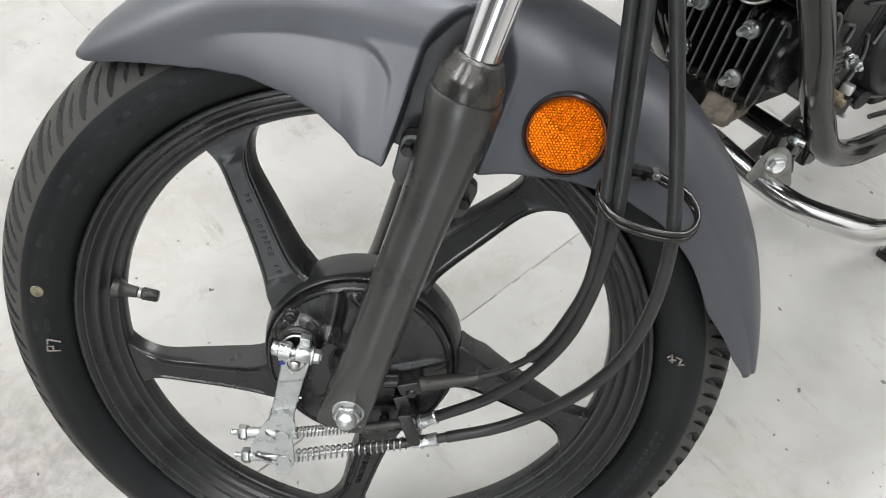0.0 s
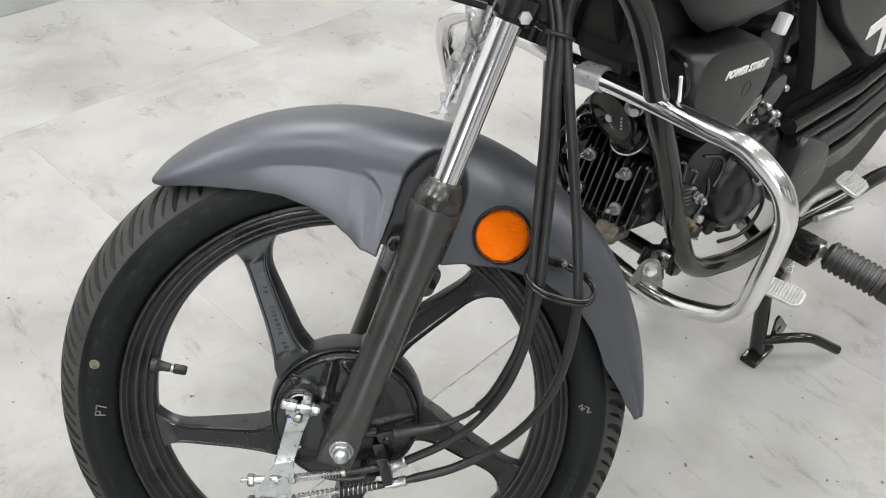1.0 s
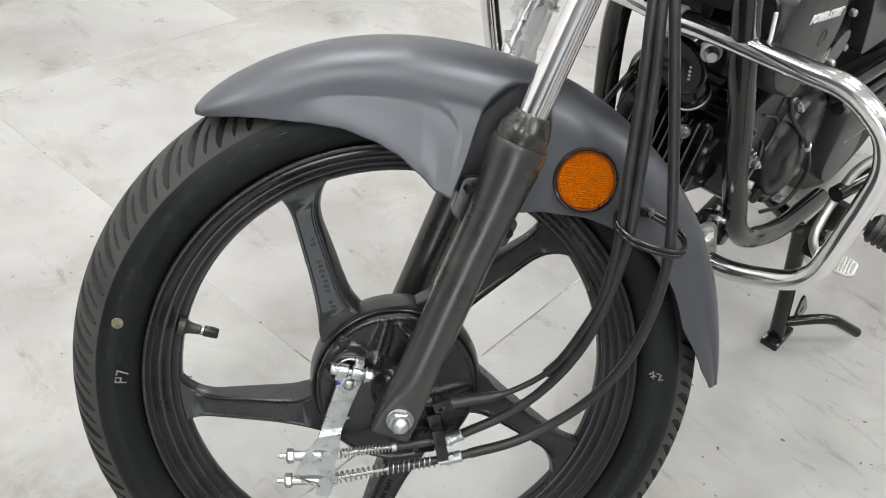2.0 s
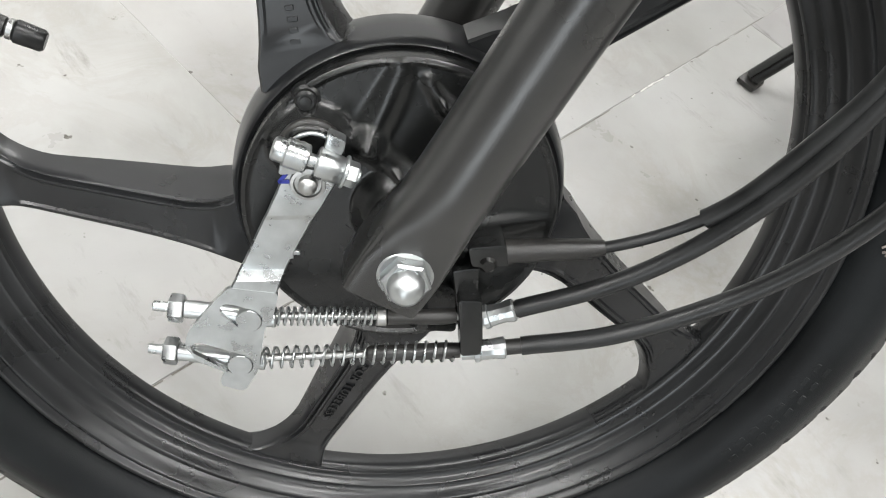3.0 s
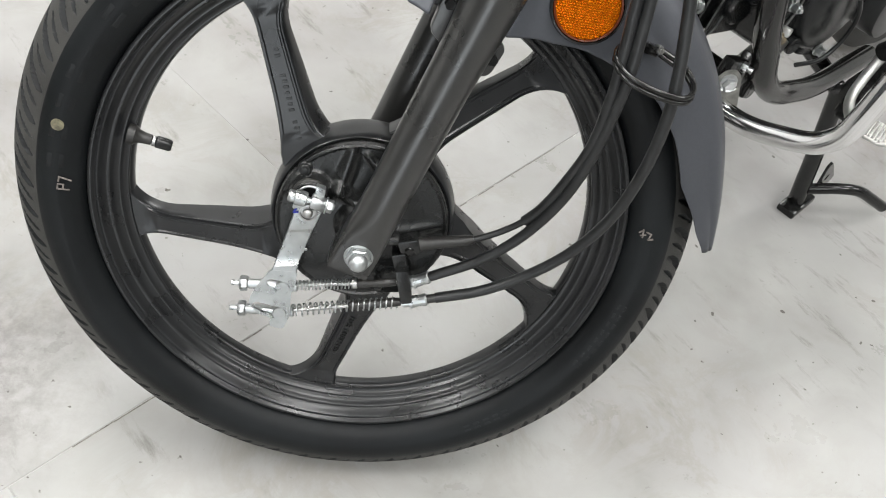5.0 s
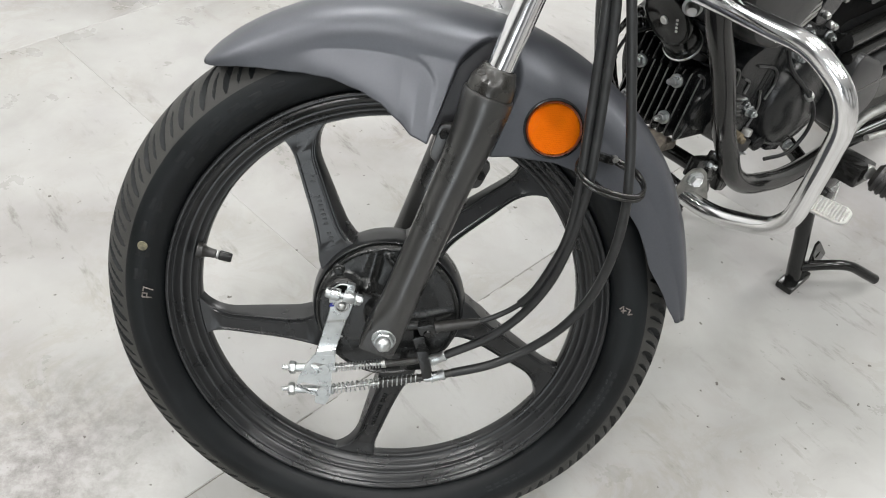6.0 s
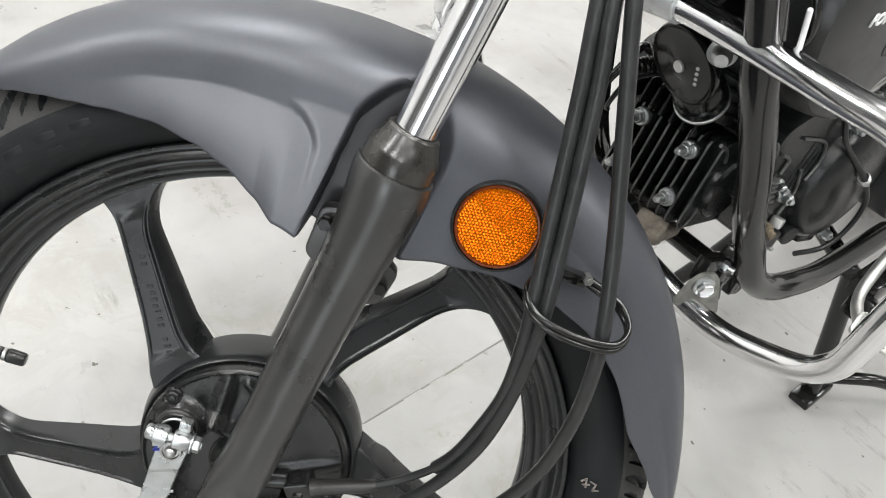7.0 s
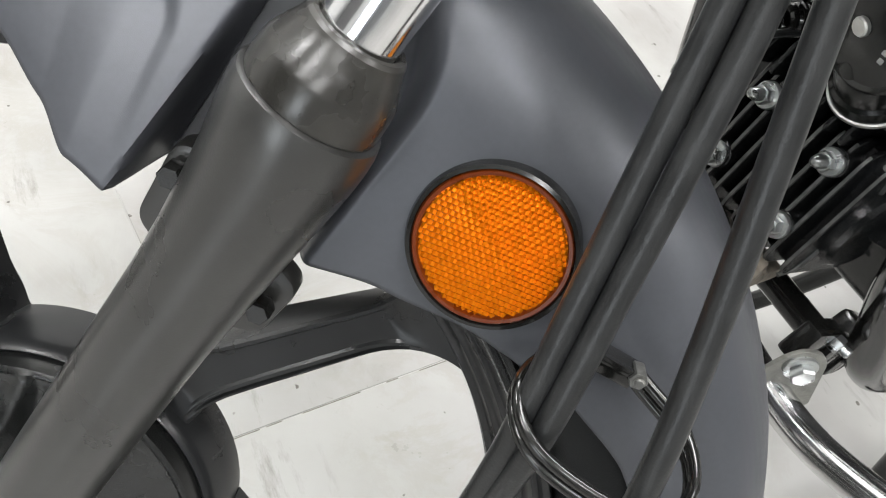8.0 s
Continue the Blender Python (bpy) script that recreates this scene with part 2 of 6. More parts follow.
def lathe(p0, p1, profile, segs=24, caps=True):
    """Turns (t along, radius) points about the line from p0 to p1; t in metres from p0."""
    bm = bmesh.new()
    p0, p1 = Vector(p0), Vector(p1)
    u, v, d = frame_along(p1 - p0)
    rings = []
    for t, r in profile:
        rings.append([bm.verts.new(p0 + d * t + (u * math.cos(a) + v * math.sin(a)) * max(r, 1e-5)) for a in (2 * math.pi * k / segs for k in range(segs))])
    for A, B in zip(rings, rings[1:]):
        for k in range(segs):
            j = (k + 1) % segs
            bm.faces.new((A[k], A[j], B[j], B[k]))
    if caps:
        bm.faces.new(rings[0][::-1])
        bm.faces.new(rings[-1])
    bmesh.ops.recalc_face_normals(bm, faces=bm.faces)
    return bm


def rod(p0, p1, r, segs=20, bev=0.0008, r2=None):
    L = (Vector(p1) - Vector(p0)).length
    r2 = r if r2 is None else r2
    bev = min(bev, L * 0.3, r * 0.5)
    return lathe(p0, p1, [(0, r - bev), (bev, r), (L - bev, r2), (L, r2 - bev)], segs)


def smooth_path(pts, per=10):
    P = [Vector(p) for p in pts]
    P = [2 * P[0] - P[1]] + P + [2 * P[-1] - P[-2]]
    out = []
    for i in range(1, len(P) - 2):
        a, b, c, d = P[i - 1:i + 3]
        for k in range(per):
            t = k / per
            out.append(0.5 * ((2 * b) + (c - a) * t + (2 * a - 5 * b + 4 * c - d) * t * t + (3 * b - a - 3 * c + d) * t ** 3))
    out.append(P[-2])
    return out


def bend_path(pts, radius=0.06, per=8):
    """A polyline with its corners rounded."""
    P = [Vector(p) for p in pts]
    out = [P[0]]
    for i in range(1, len(P) - 1):
        a, b, c = P[i - 1], P[i], P[i + 1]
        d1, d2 = (a - b), (c - b)
        cut = min(radius, d1.length * 0.48, d2.length * 0.48)
        s, e = b + d1.normalized() * cut, b + d2.normalized() * cut
        for k in range(per + 1):
            t = k / per
            out.append((1 - t) ** 2 * s + 2 * t * (1 - t) * b + t * t * e)
    out.append(P[-1])
    return out


def tube(path, r, segs=14, caps=True, radii=None):
    bm = bmesh.new()
    P = [Vector(p) for p in path]
    d = (P[1] - P[0]).normalized()
    u, v, _ = frame_along(d)
    rings = []
    for i, p in enumerate(P):
        nd = (P[min(i + 1, len(P) - 1)] - P[max(i - 1, 0)]).normalized()
        q = d.rotation_difference(nd)
        u, v, d = q @ u, q @ v, nd
        rr = radii[i] if radii else r
        rings.append([bm.verts.new(p + (u * math.cos(a) + v * math.sin(a)) * rr) for a in (2 * math.pi * k / segs for k in range(segs))])
    for A, B in zip(rings, rings[1:]):
        for k in range(segs):
            j = (k + 1) % segs
            bm.faces.new((A[k], A[j], B[j], B[k]))
    if caps:
        bm.faces.new(rings[0][::-1])
        bm.faces.new(rings[-1])
    bmesh.ops.recalc_face_normals(bm, faces=bm.faces)
    return bm


def coil(p0, p1, r, wire, turns, segs=16, flat=False):
    p0, p1 = Vector(p0), Vector(p1)
    u, v, d = frame_along(p1 - p0)
    L = (p1 - p0).length
    n = int(turns * segs)
    path = [p0 + d * (L * k / n) + (u * math.cos(2 * math.pi * k / segs) + v * math.sin(2 * math.pi * k / segs)) * r for k in range(n + 1)]
    return tube(path, wire, 7)


def box(cx, cy, cz, sx, sy, sz, bev=0.002, rot=None, segs=2):
    bm = bmesh.new()
    bmesh.ops.create_cube(bm, size=1)
    for v in bm.verts:
        v.co = Vector((v.co.x * sx, v.co.y * sy, v.co.z * sz))
    if bev:
        bmesh.ops.bevel(bm, geom=bm.edges[:], offset=bev, segments=segs, affect="EDGES", profile=0.6)
    m = Matrix.Translation((cx, cy, cz))
    if rot is not None:
        m = m @ Euler([radians(a) for a in rot]).to_matrix().to_4x4()
    bmesh.ops.transform(bm, matrix=m, verts=bm.verts)
    return bm


def prism(outline, y0, y1, bev=0.0015, segs=2):
    """A plate with an (x, z) outline between y0 and y1."""
    bm = bmesh.new()
    vs = [bm.verts.new((x, y0, z)) for x, z in outline]
    f = bm.faces.new(vs)
    ext = bmesh.ops.extrude_face_region(bm, geom=[f])
    for v in ext["geom"]:
        if isinstance(v, bmesh.types.BMVert):
            v.co.y = y1
    bmesh.ops.recalc_face_normals(bm, faces=bm.faces)
    if bev:
        edges = [e for e in bm.edges if abs(e.verts[0].co.y - e.verts[1].co.y) < 1e-6]
        bmesh.ops.bevel(bm, geom=edges, offset=bev, segments=segs, affect="EDGES", profile=0.6, clamp_overlap=True)
    return bm


def slotted(outline, holes, y0, y1):
    """A plate with an (x, z) outline and openings right through it."""
    bm = bmesh.new()
    edges = []
    for loop in [outline] + holes:
        vs = [bm.verts.new((x, y0, z)) for x, z in loop]
        edges += [bm.edges.new((vs[i - 1], vs[i])) for i in range(len(vs))]
    bmesh.ops.triangle_fill(bm, edges=edges, use_beauty=True, use_dissolve=False, normal=(0, 1, 0))
    ext = bmesh.ops.extrude_face_region(bm, geom=bm.faces[:])
    for v in ext["geom"]:
        if isinstance(v, bmesh.types.BMVert):
            v.co.y = y1
    bmesh.ops.recalc_face_normals(bm, faces=bm.faces)
    return bm


def pear(a, ra, b, rb, n=10):
    """The outline round two circles of (x, z) centres."""
    (ax_, az), (bx, bz) = a, b
    d = math.atan2(bz - az, bx - ax_)
    k = math.acos((ra - rb) / math.hypot(bx - ax_, bz - az))
    out = [(ax_ + ra * math.cos(d + k + (2 * math.pi - 2 * k) * i / n), az + ra * math.sin(d + k + (2 * math.pi - 2 * k) * i / n)) for i in range(n + 1)]
    out += [(bx + rb * math.cos(d - k + 2 * k * i / n), bz + rb * math.sin(d - k + 2 * k * i / n)) for i in range(n + 1)]
    return out


def rounded(outline, r=0.01, per=5):
    """Rounds the corners of a closed (x, z) outline."""
    P = [Vector((x, z)) for x, z in outline]
    out = []
    n = len(P)
    for i in range(n):
        a, b, c = P[i - 1], P[i], P[(i + 1) % n]
        d1, d2 = a - b, c - b
        cut = min(r, d1.length * 0.45, d2.length * 0.45)
        s, e = b + d1.normalized() * cut, b + d2.normalized() * cut
        for k in range(per + 1):
            t = k / per
            q = (1 - t) ** 2 * s + 2 * t * (1 - t) * b + t * t * e
            out.append((q.x, q.y))
    return out


def hexnut(p0, p1, r, hole=0.0):
    L = (Vector(p1) - Vector(p0)).length
    return lathe(p0, p1, [(0, r * 0.93), (L * 0.12, r), (L * 0.86, r), (L, r * 0.9)], 6)


def loft(rings, cap=True):
    bm = bmesh.new()
    R = [[bm.verts.new(p) for p in ring] for ring in rings]
    for A, B in zip(R, R[1:]):
        n = len(A)
        for k in range(n):
            j = (k + 1) % n
            bm.faces.new((A[k], A[j], B[j], B[k]))
    if cap:
        bm.faces.new(R[0][::-1])
        bm.faces.new(R[-1])
    bmesh.ops.recalc_face_normals(bm, faces=bm.faces)
    return bm


def interp(x, table):
    """Straight lines through (x, value...) rows in rising x."""
    if x <= table[0][0]:
        return table[0][1:]
    for a, b in zip(table, table[1:]):
        if x <= b[0]:
            t = (x - a[0]) / (b[0] - a[0])
            t = t * t * (3 - 2 * t) * 0.3 + t * 0.7
            return tuple(p + (q - p) * t for p, q in zip(a[1:], b[1:]))
    return table[-1][1:]


def letters(text, size, material, parent, m, name="lettering", depth=0.0006, label="", shear=0.0, space=1.0, bold=0.0):
    cu = bpy.data.curves.new(name, "FONT")
    cu.body, cu.size, cu.extrude, cu.shear, cu.space_character, cu.offset = text, size, depth, shear, space, bold
    cu.align_x, cu.align_y = "CENTER", "CENTER"
    cu.resolution_u = 3
    tmp = bpy.data.objects.new(name, cu)
    scene.collection.objects.link(tmp)
    me = bpy.data.meshes.new_from_object(tmp.evaluated_get(bpy.context.evaluated_depsgraph_get()))
    bpy.data.objects.remove(tmp)
    me.materials.clear()
    me.materials.append(material)
    ob = new(name, me)
    ob.parent = parent
    ob.matrix_basis = m
    if label:
        tagged(ob, label)
    return ob


# ---- floor and room ----
TURN = 44.3
FLOOR_M = pose(0, 0, 0, 0, 0, TURN)


def wall(name, a, b, sa, sb, z0, z1, material, label):
    bm = box(0, 0, (z0 + z1) / 2, sa, sb, z1 - z0, 0.004)
    ob = part(name, bm, material, None, label, FLOOR_M @ Matrix.Translation((a, b, 0)))
    return tagged(ob, label, "wall", kind="structure")


wall("wall_north", (A0 + A1) / 2, B1 + 0.1, A1 - A0 + 0.4, 0.2, 0.0, CEIL, WALLPAINT, "plain white painted showroom wall")
# dark sections between the white are added out of view, striping the chrome
for k, (a0, a1, paint) in enumerate(((A0 - 0.2, -3.4, STRIPEWALL), (-3.4, -1.5, WALLPAINT), (-1.5, -0.7, STRIPEWALL), (-0.7, 1.3, WALLPAINT), (1.3, 2.4, STRIPEWALL), (2.4, A1 + 0.2, WALLPAINT))):
    wall("wall_south", (a0 + a1) / 2, B0 - 0.1, a1 - a0, 0.2, 0.0, CEIL, paint, "plain white painted showroom wall" if paint is WALLPAINT else "unseen dark grey wall section added to stripe the reflections")
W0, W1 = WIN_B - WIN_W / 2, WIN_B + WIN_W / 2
for b0, b1, z0, z1, paint in ((B0, W0, 0.0, CEIL, STRIPEWALL), (W1, -1.2, 0.0, CEIL, WALLPAINT), (-1.2, B1, 0.0, CEIL, STRIPEWALL), (W0, W1, 0.0, WIN_Z0, STRIPEWALL), (W0, W1, WIN_Z1, CEIL, STRIPEWALL)):
    wall("wall_west", A0 - 0.1, (b0 + b1) / 2, 0.2, b1 - b0, z0, z1, paint, "plain white painted showroom wall" if paint is WALLPAINT else "unseen dark grey wall section added to stripe the reflections")
# this window is never in view; it is built round the added daylight lamp
window = new("unseen_window_1")
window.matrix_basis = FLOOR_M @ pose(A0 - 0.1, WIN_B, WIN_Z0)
tagged(window, "wide glazed shopfront window, unseen, added for its daylight", "window", kind="structure")
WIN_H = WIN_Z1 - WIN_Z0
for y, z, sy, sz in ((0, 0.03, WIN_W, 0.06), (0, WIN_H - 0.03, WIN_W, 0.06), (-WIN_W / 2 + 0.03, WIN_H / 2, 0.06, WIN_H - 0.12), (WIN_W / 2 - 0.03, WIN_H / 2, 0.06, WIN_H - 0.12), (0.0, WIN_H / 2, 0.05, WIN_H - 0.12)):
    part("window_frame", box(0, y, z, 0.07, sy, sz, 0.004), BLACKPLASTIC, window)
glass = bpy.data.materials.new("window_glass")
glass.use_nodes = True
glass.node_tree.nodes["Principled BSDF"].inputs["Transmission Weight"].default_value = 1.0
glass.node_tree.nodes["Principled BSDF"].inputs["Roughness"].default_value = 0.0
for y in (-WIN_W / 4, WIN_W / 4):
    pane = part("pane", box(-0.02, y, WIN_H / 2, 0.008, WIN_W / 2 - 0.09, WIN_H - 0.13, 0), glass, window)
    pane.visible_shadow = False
wall("wall_east", A1 + 0.1, (B0 + B1) / 2, 0.2, B1 - B0, 0.0, CEIL, WALLPAINT, "plain white painted showroom wall")
ceil = part("ceiling", box(0, 0, CEIL + 0.05, A1 - A0 + 0.4, B1 - B0 + 0.4, 0.1, 0.004), CEILPAINT, None, "", FLOOR_M @ Matrix.Translation(((A0 + A1) / 2, (B0 + B1) / 2, 0)))
tagged(ceil, "white painted ceiling with recessed light panels", "ceiling", kind="structure")
skirt = part("baseboard", box((A0 + A1) / 2, B1 - 0.012, 0.06, A1 - A0, 0.022, 0.12, 0.003), PLINTH, None, "", FLOOR_M)
tagged(skirt, "grey stone skirting along the white wall", "baseboard", kind="structure")

for la, lb in LAMPS:
    fx = part("ceiling_light", box(0, 0, -0.022, 1.26, 0.66, 0.044, 0.006), CEILPAINT, None, "", FLOOR_M @ Matrix.Translation((la, lb, CEIL)))
    tagged(fx, "flat white rectangular panel light under the ceiling", "ceiling light", "ceiling lights")

# ---- the motorcycle: front wheel frame (x back along the wheel, y away along the axle, z up in its plane) ----
LEAN_W = -19.68
MW = pose(0.0063, -0.0020, 0.2962, LEAN_W, 0, -1.07)
MWH = MW @ pose(0, 0, 0, 0, -1.0, 0)
bike = new("motorcycle")
bike.empty_display_size = 0.2
tagged(bike, "matte grey and black commuter motorcycle on its centre stand", "motorcycle")


def tyre_mesh():
    side = [(0.2420, 0.0215), (0.2442, 0.0245), (0.2452, 0.0292), (0.2490, 0.0345), (0.2560, 0.0392), (0.2630, 0.0413), (0.2650, 0.0417), (0.2664, 0.0418), (0.2720, 0.0418), (0.2780, 0.0402), (0.2822, 0.0382)]
    crown = []
    for k in range(1, 37):
        y = 0.0382 - k * 0.0382 / 36
        crown.append((0.2822 + 0.0298 * (1 - (y / 0.0382) ** 2.15), y))
    half = side + crown
    prof = [(r, -y) for r, y in half] + [(r, y) for r, y in reversed(half[:-1])]
    n0 = len(side)
    segs, N = 2160, 60
    bm = bmesh.new()
    rings, cut = [], []
    for k in range(segs):
        a = 2 * math.pi * k / segs
        ring, marks = [], []
        for r, y in prof:
            ay = abs(y)
            d = 0.0
            if r > 0.2825:
                ph = a * N / (2 * math.pi) + (0.5 if y > 0 else 0)
                s = (0.0382 - ay) / 0.0382
                bend = 0.72 * s + 0.75 * s ** 1.5
                if 0.06 < s < 0.90:
                    w = 0.135 * math.sin(math.pi * ((s - 0.06) / 0.84) ** 0.68) ** 0.75
                    d = 0.0055 * max(0.0, min(1.0, (w - abs((ph + bend + 0.5) % 1 - 0.5)) / 0.022))
                if d == 0.0 and 0.08 < s < 0.50:
                    w = 0.058 * math.sin(math.pi * ((s - 0.08) / 0.42) ** 0.75) ** 0.8
                    d = 0.0045 * max(0.0, min(1.0, (w - abs((ph + bend) % 1 - 0.5)) / 0.020))
            rr = r - d
            marks.append(d > 0.0016)
            ring.append(bm.verts.new((rr * math.cos(a), y, rr * math.sin(a))))
        rings.append(ring)
        cut.append(marks)
    np_ = len(prof)
    for k in range(segs):
        j = (k + 1) % segs
        A, B = rings[k], rings[j]
        for i in range(np_ - 1):
            f = bm.faces.new((A[i], B[i], B[i + 1], A[i + 1]))
            sunk = cut[k][i] or cut[j][i] or cut[k][i + 1] or cut[j][i + 1]
            f.material_index = 1 if n0 - 1 <= i < np_ - n0 and not sunk else 0
    return bm


tyre = part("tyre", tyre_mesh(), RUBBER, bike, "black tubeless tyre with slanted tread grooves", MWH, 30)
tyre.data.materials.append(TREAD)


def rim_mesh():
    # lip, groove, ridge, band, ridge, band, step, seam and inner edge, from the tyre inwards
    front = [(0.2432, -0.0258), (0.2431, -0.0280), (0.2424, -0.0291), (0.2410, -0.0297), (0.2396, -0.0295), (0.2387, -0.0286), (0.2380, -0.0270), (0.2372, -0.0263), (0.2364, -0.0266), (0.2356, -0.0270), (0.2346, -0.0268), (0.2339, -0.0260),
             (0.2326, -0.0236), (0.2306, -0.0206), (0.2290, -0.0191), (0.2283, -0.0190), (0.2275, -0.0192), (0.2266, -0.0189), (0.2259, -0.0180), (0.2250, -0.0158), (0.2232, -0.0134), (0.2212, -0.0119), (0.2203, -0.0117), (0.2194, -0.0118), (0.2187, -0.0112),
             (0.2180, -0.0096), (0.2160, -0.0080), (0.2140, -0.0072), (0.2131, -0.0073), (0.2126, -0.0066), (0.2123, -0.0050), (0.2127, -0.0046), (0.2126, -0.0036), (0.2116, -0.0028), (0.2108, -0.0012), (0.2104, 0.0010)]
    prof = front + [(0.2102, 0.0060), (0.2112, 0.0085), (0.2150, 0.0110), (0.2280, 0.0190), (0.2365, 0.0255), (0.2430, 0.0280), (0.2432, 0.0258), (0.2330, 0.0200), (0.2330, -0.0200)]
    return revolve(prof, 240)


rim = part("wheel_rim", rim_mesh(), ALLOY, bike, "satin black cast alloy wheel rim with five spokes", MWH, 34)


def hub_mesh():
    prof = [(0.0790, -0.0275), (0.0800, -0.0282), (0.0812, -0.0272), (0.0828, -0.0215), (0.0846, -0.0125), (0.0850, -0.004), (0.0840, 0.005), (0.070, 0.014), (0.050, 0.022), (0.045, 0.048), (0.030, 0.052), (0.012, 0.052), (0.012, -0.026), (0.0775, -0.026)]
    return revolve(prof, 120)


part("hub", hub_mesh(), ALLOY, rim)


def spoke_mesh(phi):
    """One swept spoke: u runs outward along it, n across it."""
    cu, su = math.cos(radians(phi)), math.sin(radians(phi))
    ux, uz = cu, su
    nx, nz = su, -cu
    rings = []
    U = [0.062, 0.068, 0.074, 0.080, 0.084, 0.088, 0.092, 0.097, 0.104, 0.118, 0.132, 0.146, 0.158, 0.168, 0.176, 0.182, 0.188, 0.193, 0.198, 0.203, 0.207, 0.210, 0.2125, 0.215, 0.218, 0.222]
    for u in U:
        left, right, rb = interp(u, [(0.06, -0.0535, -0.0228, 0.0068), (0.08, -0.0520, -0.0242, 0.0064), (0.126, -0.0485, -0.0262, 0.0060), (0.185, -0.0475, -0.0275, 0.0042), (0.214, -0.0470, -0.0275, 0.0040)])
        g = max(0.0, (u - 0.182) / 0.034)
        fl = 0.020 * (1 - math.sqrt(max(0.0, 1 - min(g, 1) ** 2)))
        g2 = max(0.0, (u - 0.172) / 0.044)
        fr = 0.034 * (1 - math.sqrt(max(0.0, 1 - min(g2, 1) ** 2)))
        h = max(0.0, (0.108 - u) / 0.030)
        hl = 0.014 * (1 - math.sqrt(max(0.0, 1 - min(h, 1) ** 2)))
        left -= fl + hl * 0.25
        right += fr + hl
        k0 = max(0, min(1, (0.195 - u) / 0.11))
        yf = -0.0055 - 0.0145 * k0
        yb = 0.0095 + 0.0035 * k0 - 0.0100 * max(0.0, min(1.0, (0.090 - u) / 0.016))
        w = right - left
        lip = min(0.0032, w * 0.13)
        deep = 0.0030 * min(1, max(0, (u - 0.080) / 0.014)) * min(1, max(0, (0.200 - u) / 0.012))
        ym = yf * 0.45 + yb * 0.55
        dip = 0.0012 * min(1, max(0, (u - 0.080) / 0.014)) * min(1, max(0, (0.200 - u) / 0.012))
        sec = [(left - 0.0012, yb), (left - 0.0018, yb - 0.002), (left - 0.0008, yf + 0.0016), (left + 0.0004, yf), (left + 0.0020, yf), (left + 0.0032, yf + dip), (right - 0.0046, yf + dip), (right - 0.0034, yf), (right - 0.0022, yf), (right - 0.0012, yf + dip * 1.9), (right - 0.0004, yf + dip * 1.9),
               (right + 0.0006, yf + 0.0008), (right + rb * 0.30, yf + 0.0016), (right + rb * 0.60, yf * 0.7 + yb * 0.3), (right + rb * 0.85, ym), (right + rb, ym + 0.004), (right + rb + 0.0002, yb - 0.002), (right + rb - 0.0012, yb)]
        rings.append([(u * ux + n * nx, y, u * uz + n * nz) for n, y in sec])
    return loft(rings)


PHI = [108.5 + 72 * k for k in range(5)]
for k, phi in enumerate(PHI):
    sp = part("spoke", spoke_mesh(phi), ALLOY, rim, angle=30)

# raised casting characters on two spokes
def on_spoke(phi, u, n, y, turn):
    cu, su = math.cos(radians(phi)), math.sin(radians(phi))
    return pose(u * cu + n * su, y, u * su - n * cu) @ pose(0, 0, 0, 90, 0, 0) @ pose(0, 0, 0, 0, 0, turn)


letters("FOR TUBELESS", 0.0074, ALLOY, rim, on_spoke(PHI[2], 0.137, -0.0360, -0.0128, PHI[2]) @ pose(0, 0, 0, 0, 7.5, 0), "casting_text", 0.0008, space=1.12)
bars = bmesh.new()
cu0, su0 = math.cos(radians(PHI[0])), math.sin(radians(PHI[0]))
for start, count in ((0.084, 4), (0.110, 7), (0.157, 2)):
    for k in range(count):
        u = start + k * 0.0050
        n = -0.0370 + 0.0003 * (k % 3)
        bars = join(bars, box(u * cu0 + n * su0, -0.0190 + 0.0145 * (u - 0.085) / 0.11, u * su0 - n * cu0, 0.0048 - 0.0008 * (k % 2), 0.0014, 0.0024, 0.0003, (0, -(PHI[0] - 90), 0), 1))
part("casting_mark", bars, ALLOY, rim, "raised casting marks")

# valve
vb = Vector((-0.2045, -0.0105, 0.0500))
vd = (Vector((-0.1750, -0.0088, 0.0428)) - vb).normalized()
valve = part("valve_stem", lathe(vb - vd * 0.006, vb + vd * 0.03, [(0, 0.0090), (0.006, 0.0088), (0.009, 0.0062), (0.014, 0.0052), (0.020, 0.0048), (0.0205, 0.0036), (0.024, 0.0036)], 18), SEALRUBBER, rim, "black rubber valve stem")
part("valve_cap", lathe(vb + vd * 0.0180, vb + vd * 0.034, [(0, 0.0048), (0.001, 0.0056), (0.0125, 0.0053), (0.0140, 0.0042)], 16), BLACKPLASTIC, rim)
part("valve_collar", rod(vb + vd * 0.0150, vb + vd * 0.0180, 0.0050, 16, 0.0004), DULLSTEEL, rim)

# sidewall: raised maker's letters as plain blocks, chalk marks
SIDEWALL = [(0.2452, 0.0292), (0.2490, 0.0345), (0.2560, 0.0392), (0.2630, 0.0413), (0.2650, 0.0417), (0.2664, 0.0418), (0.2720, 0.0418), (0.2780, 0.0402), (0.2822, 0.0382)]


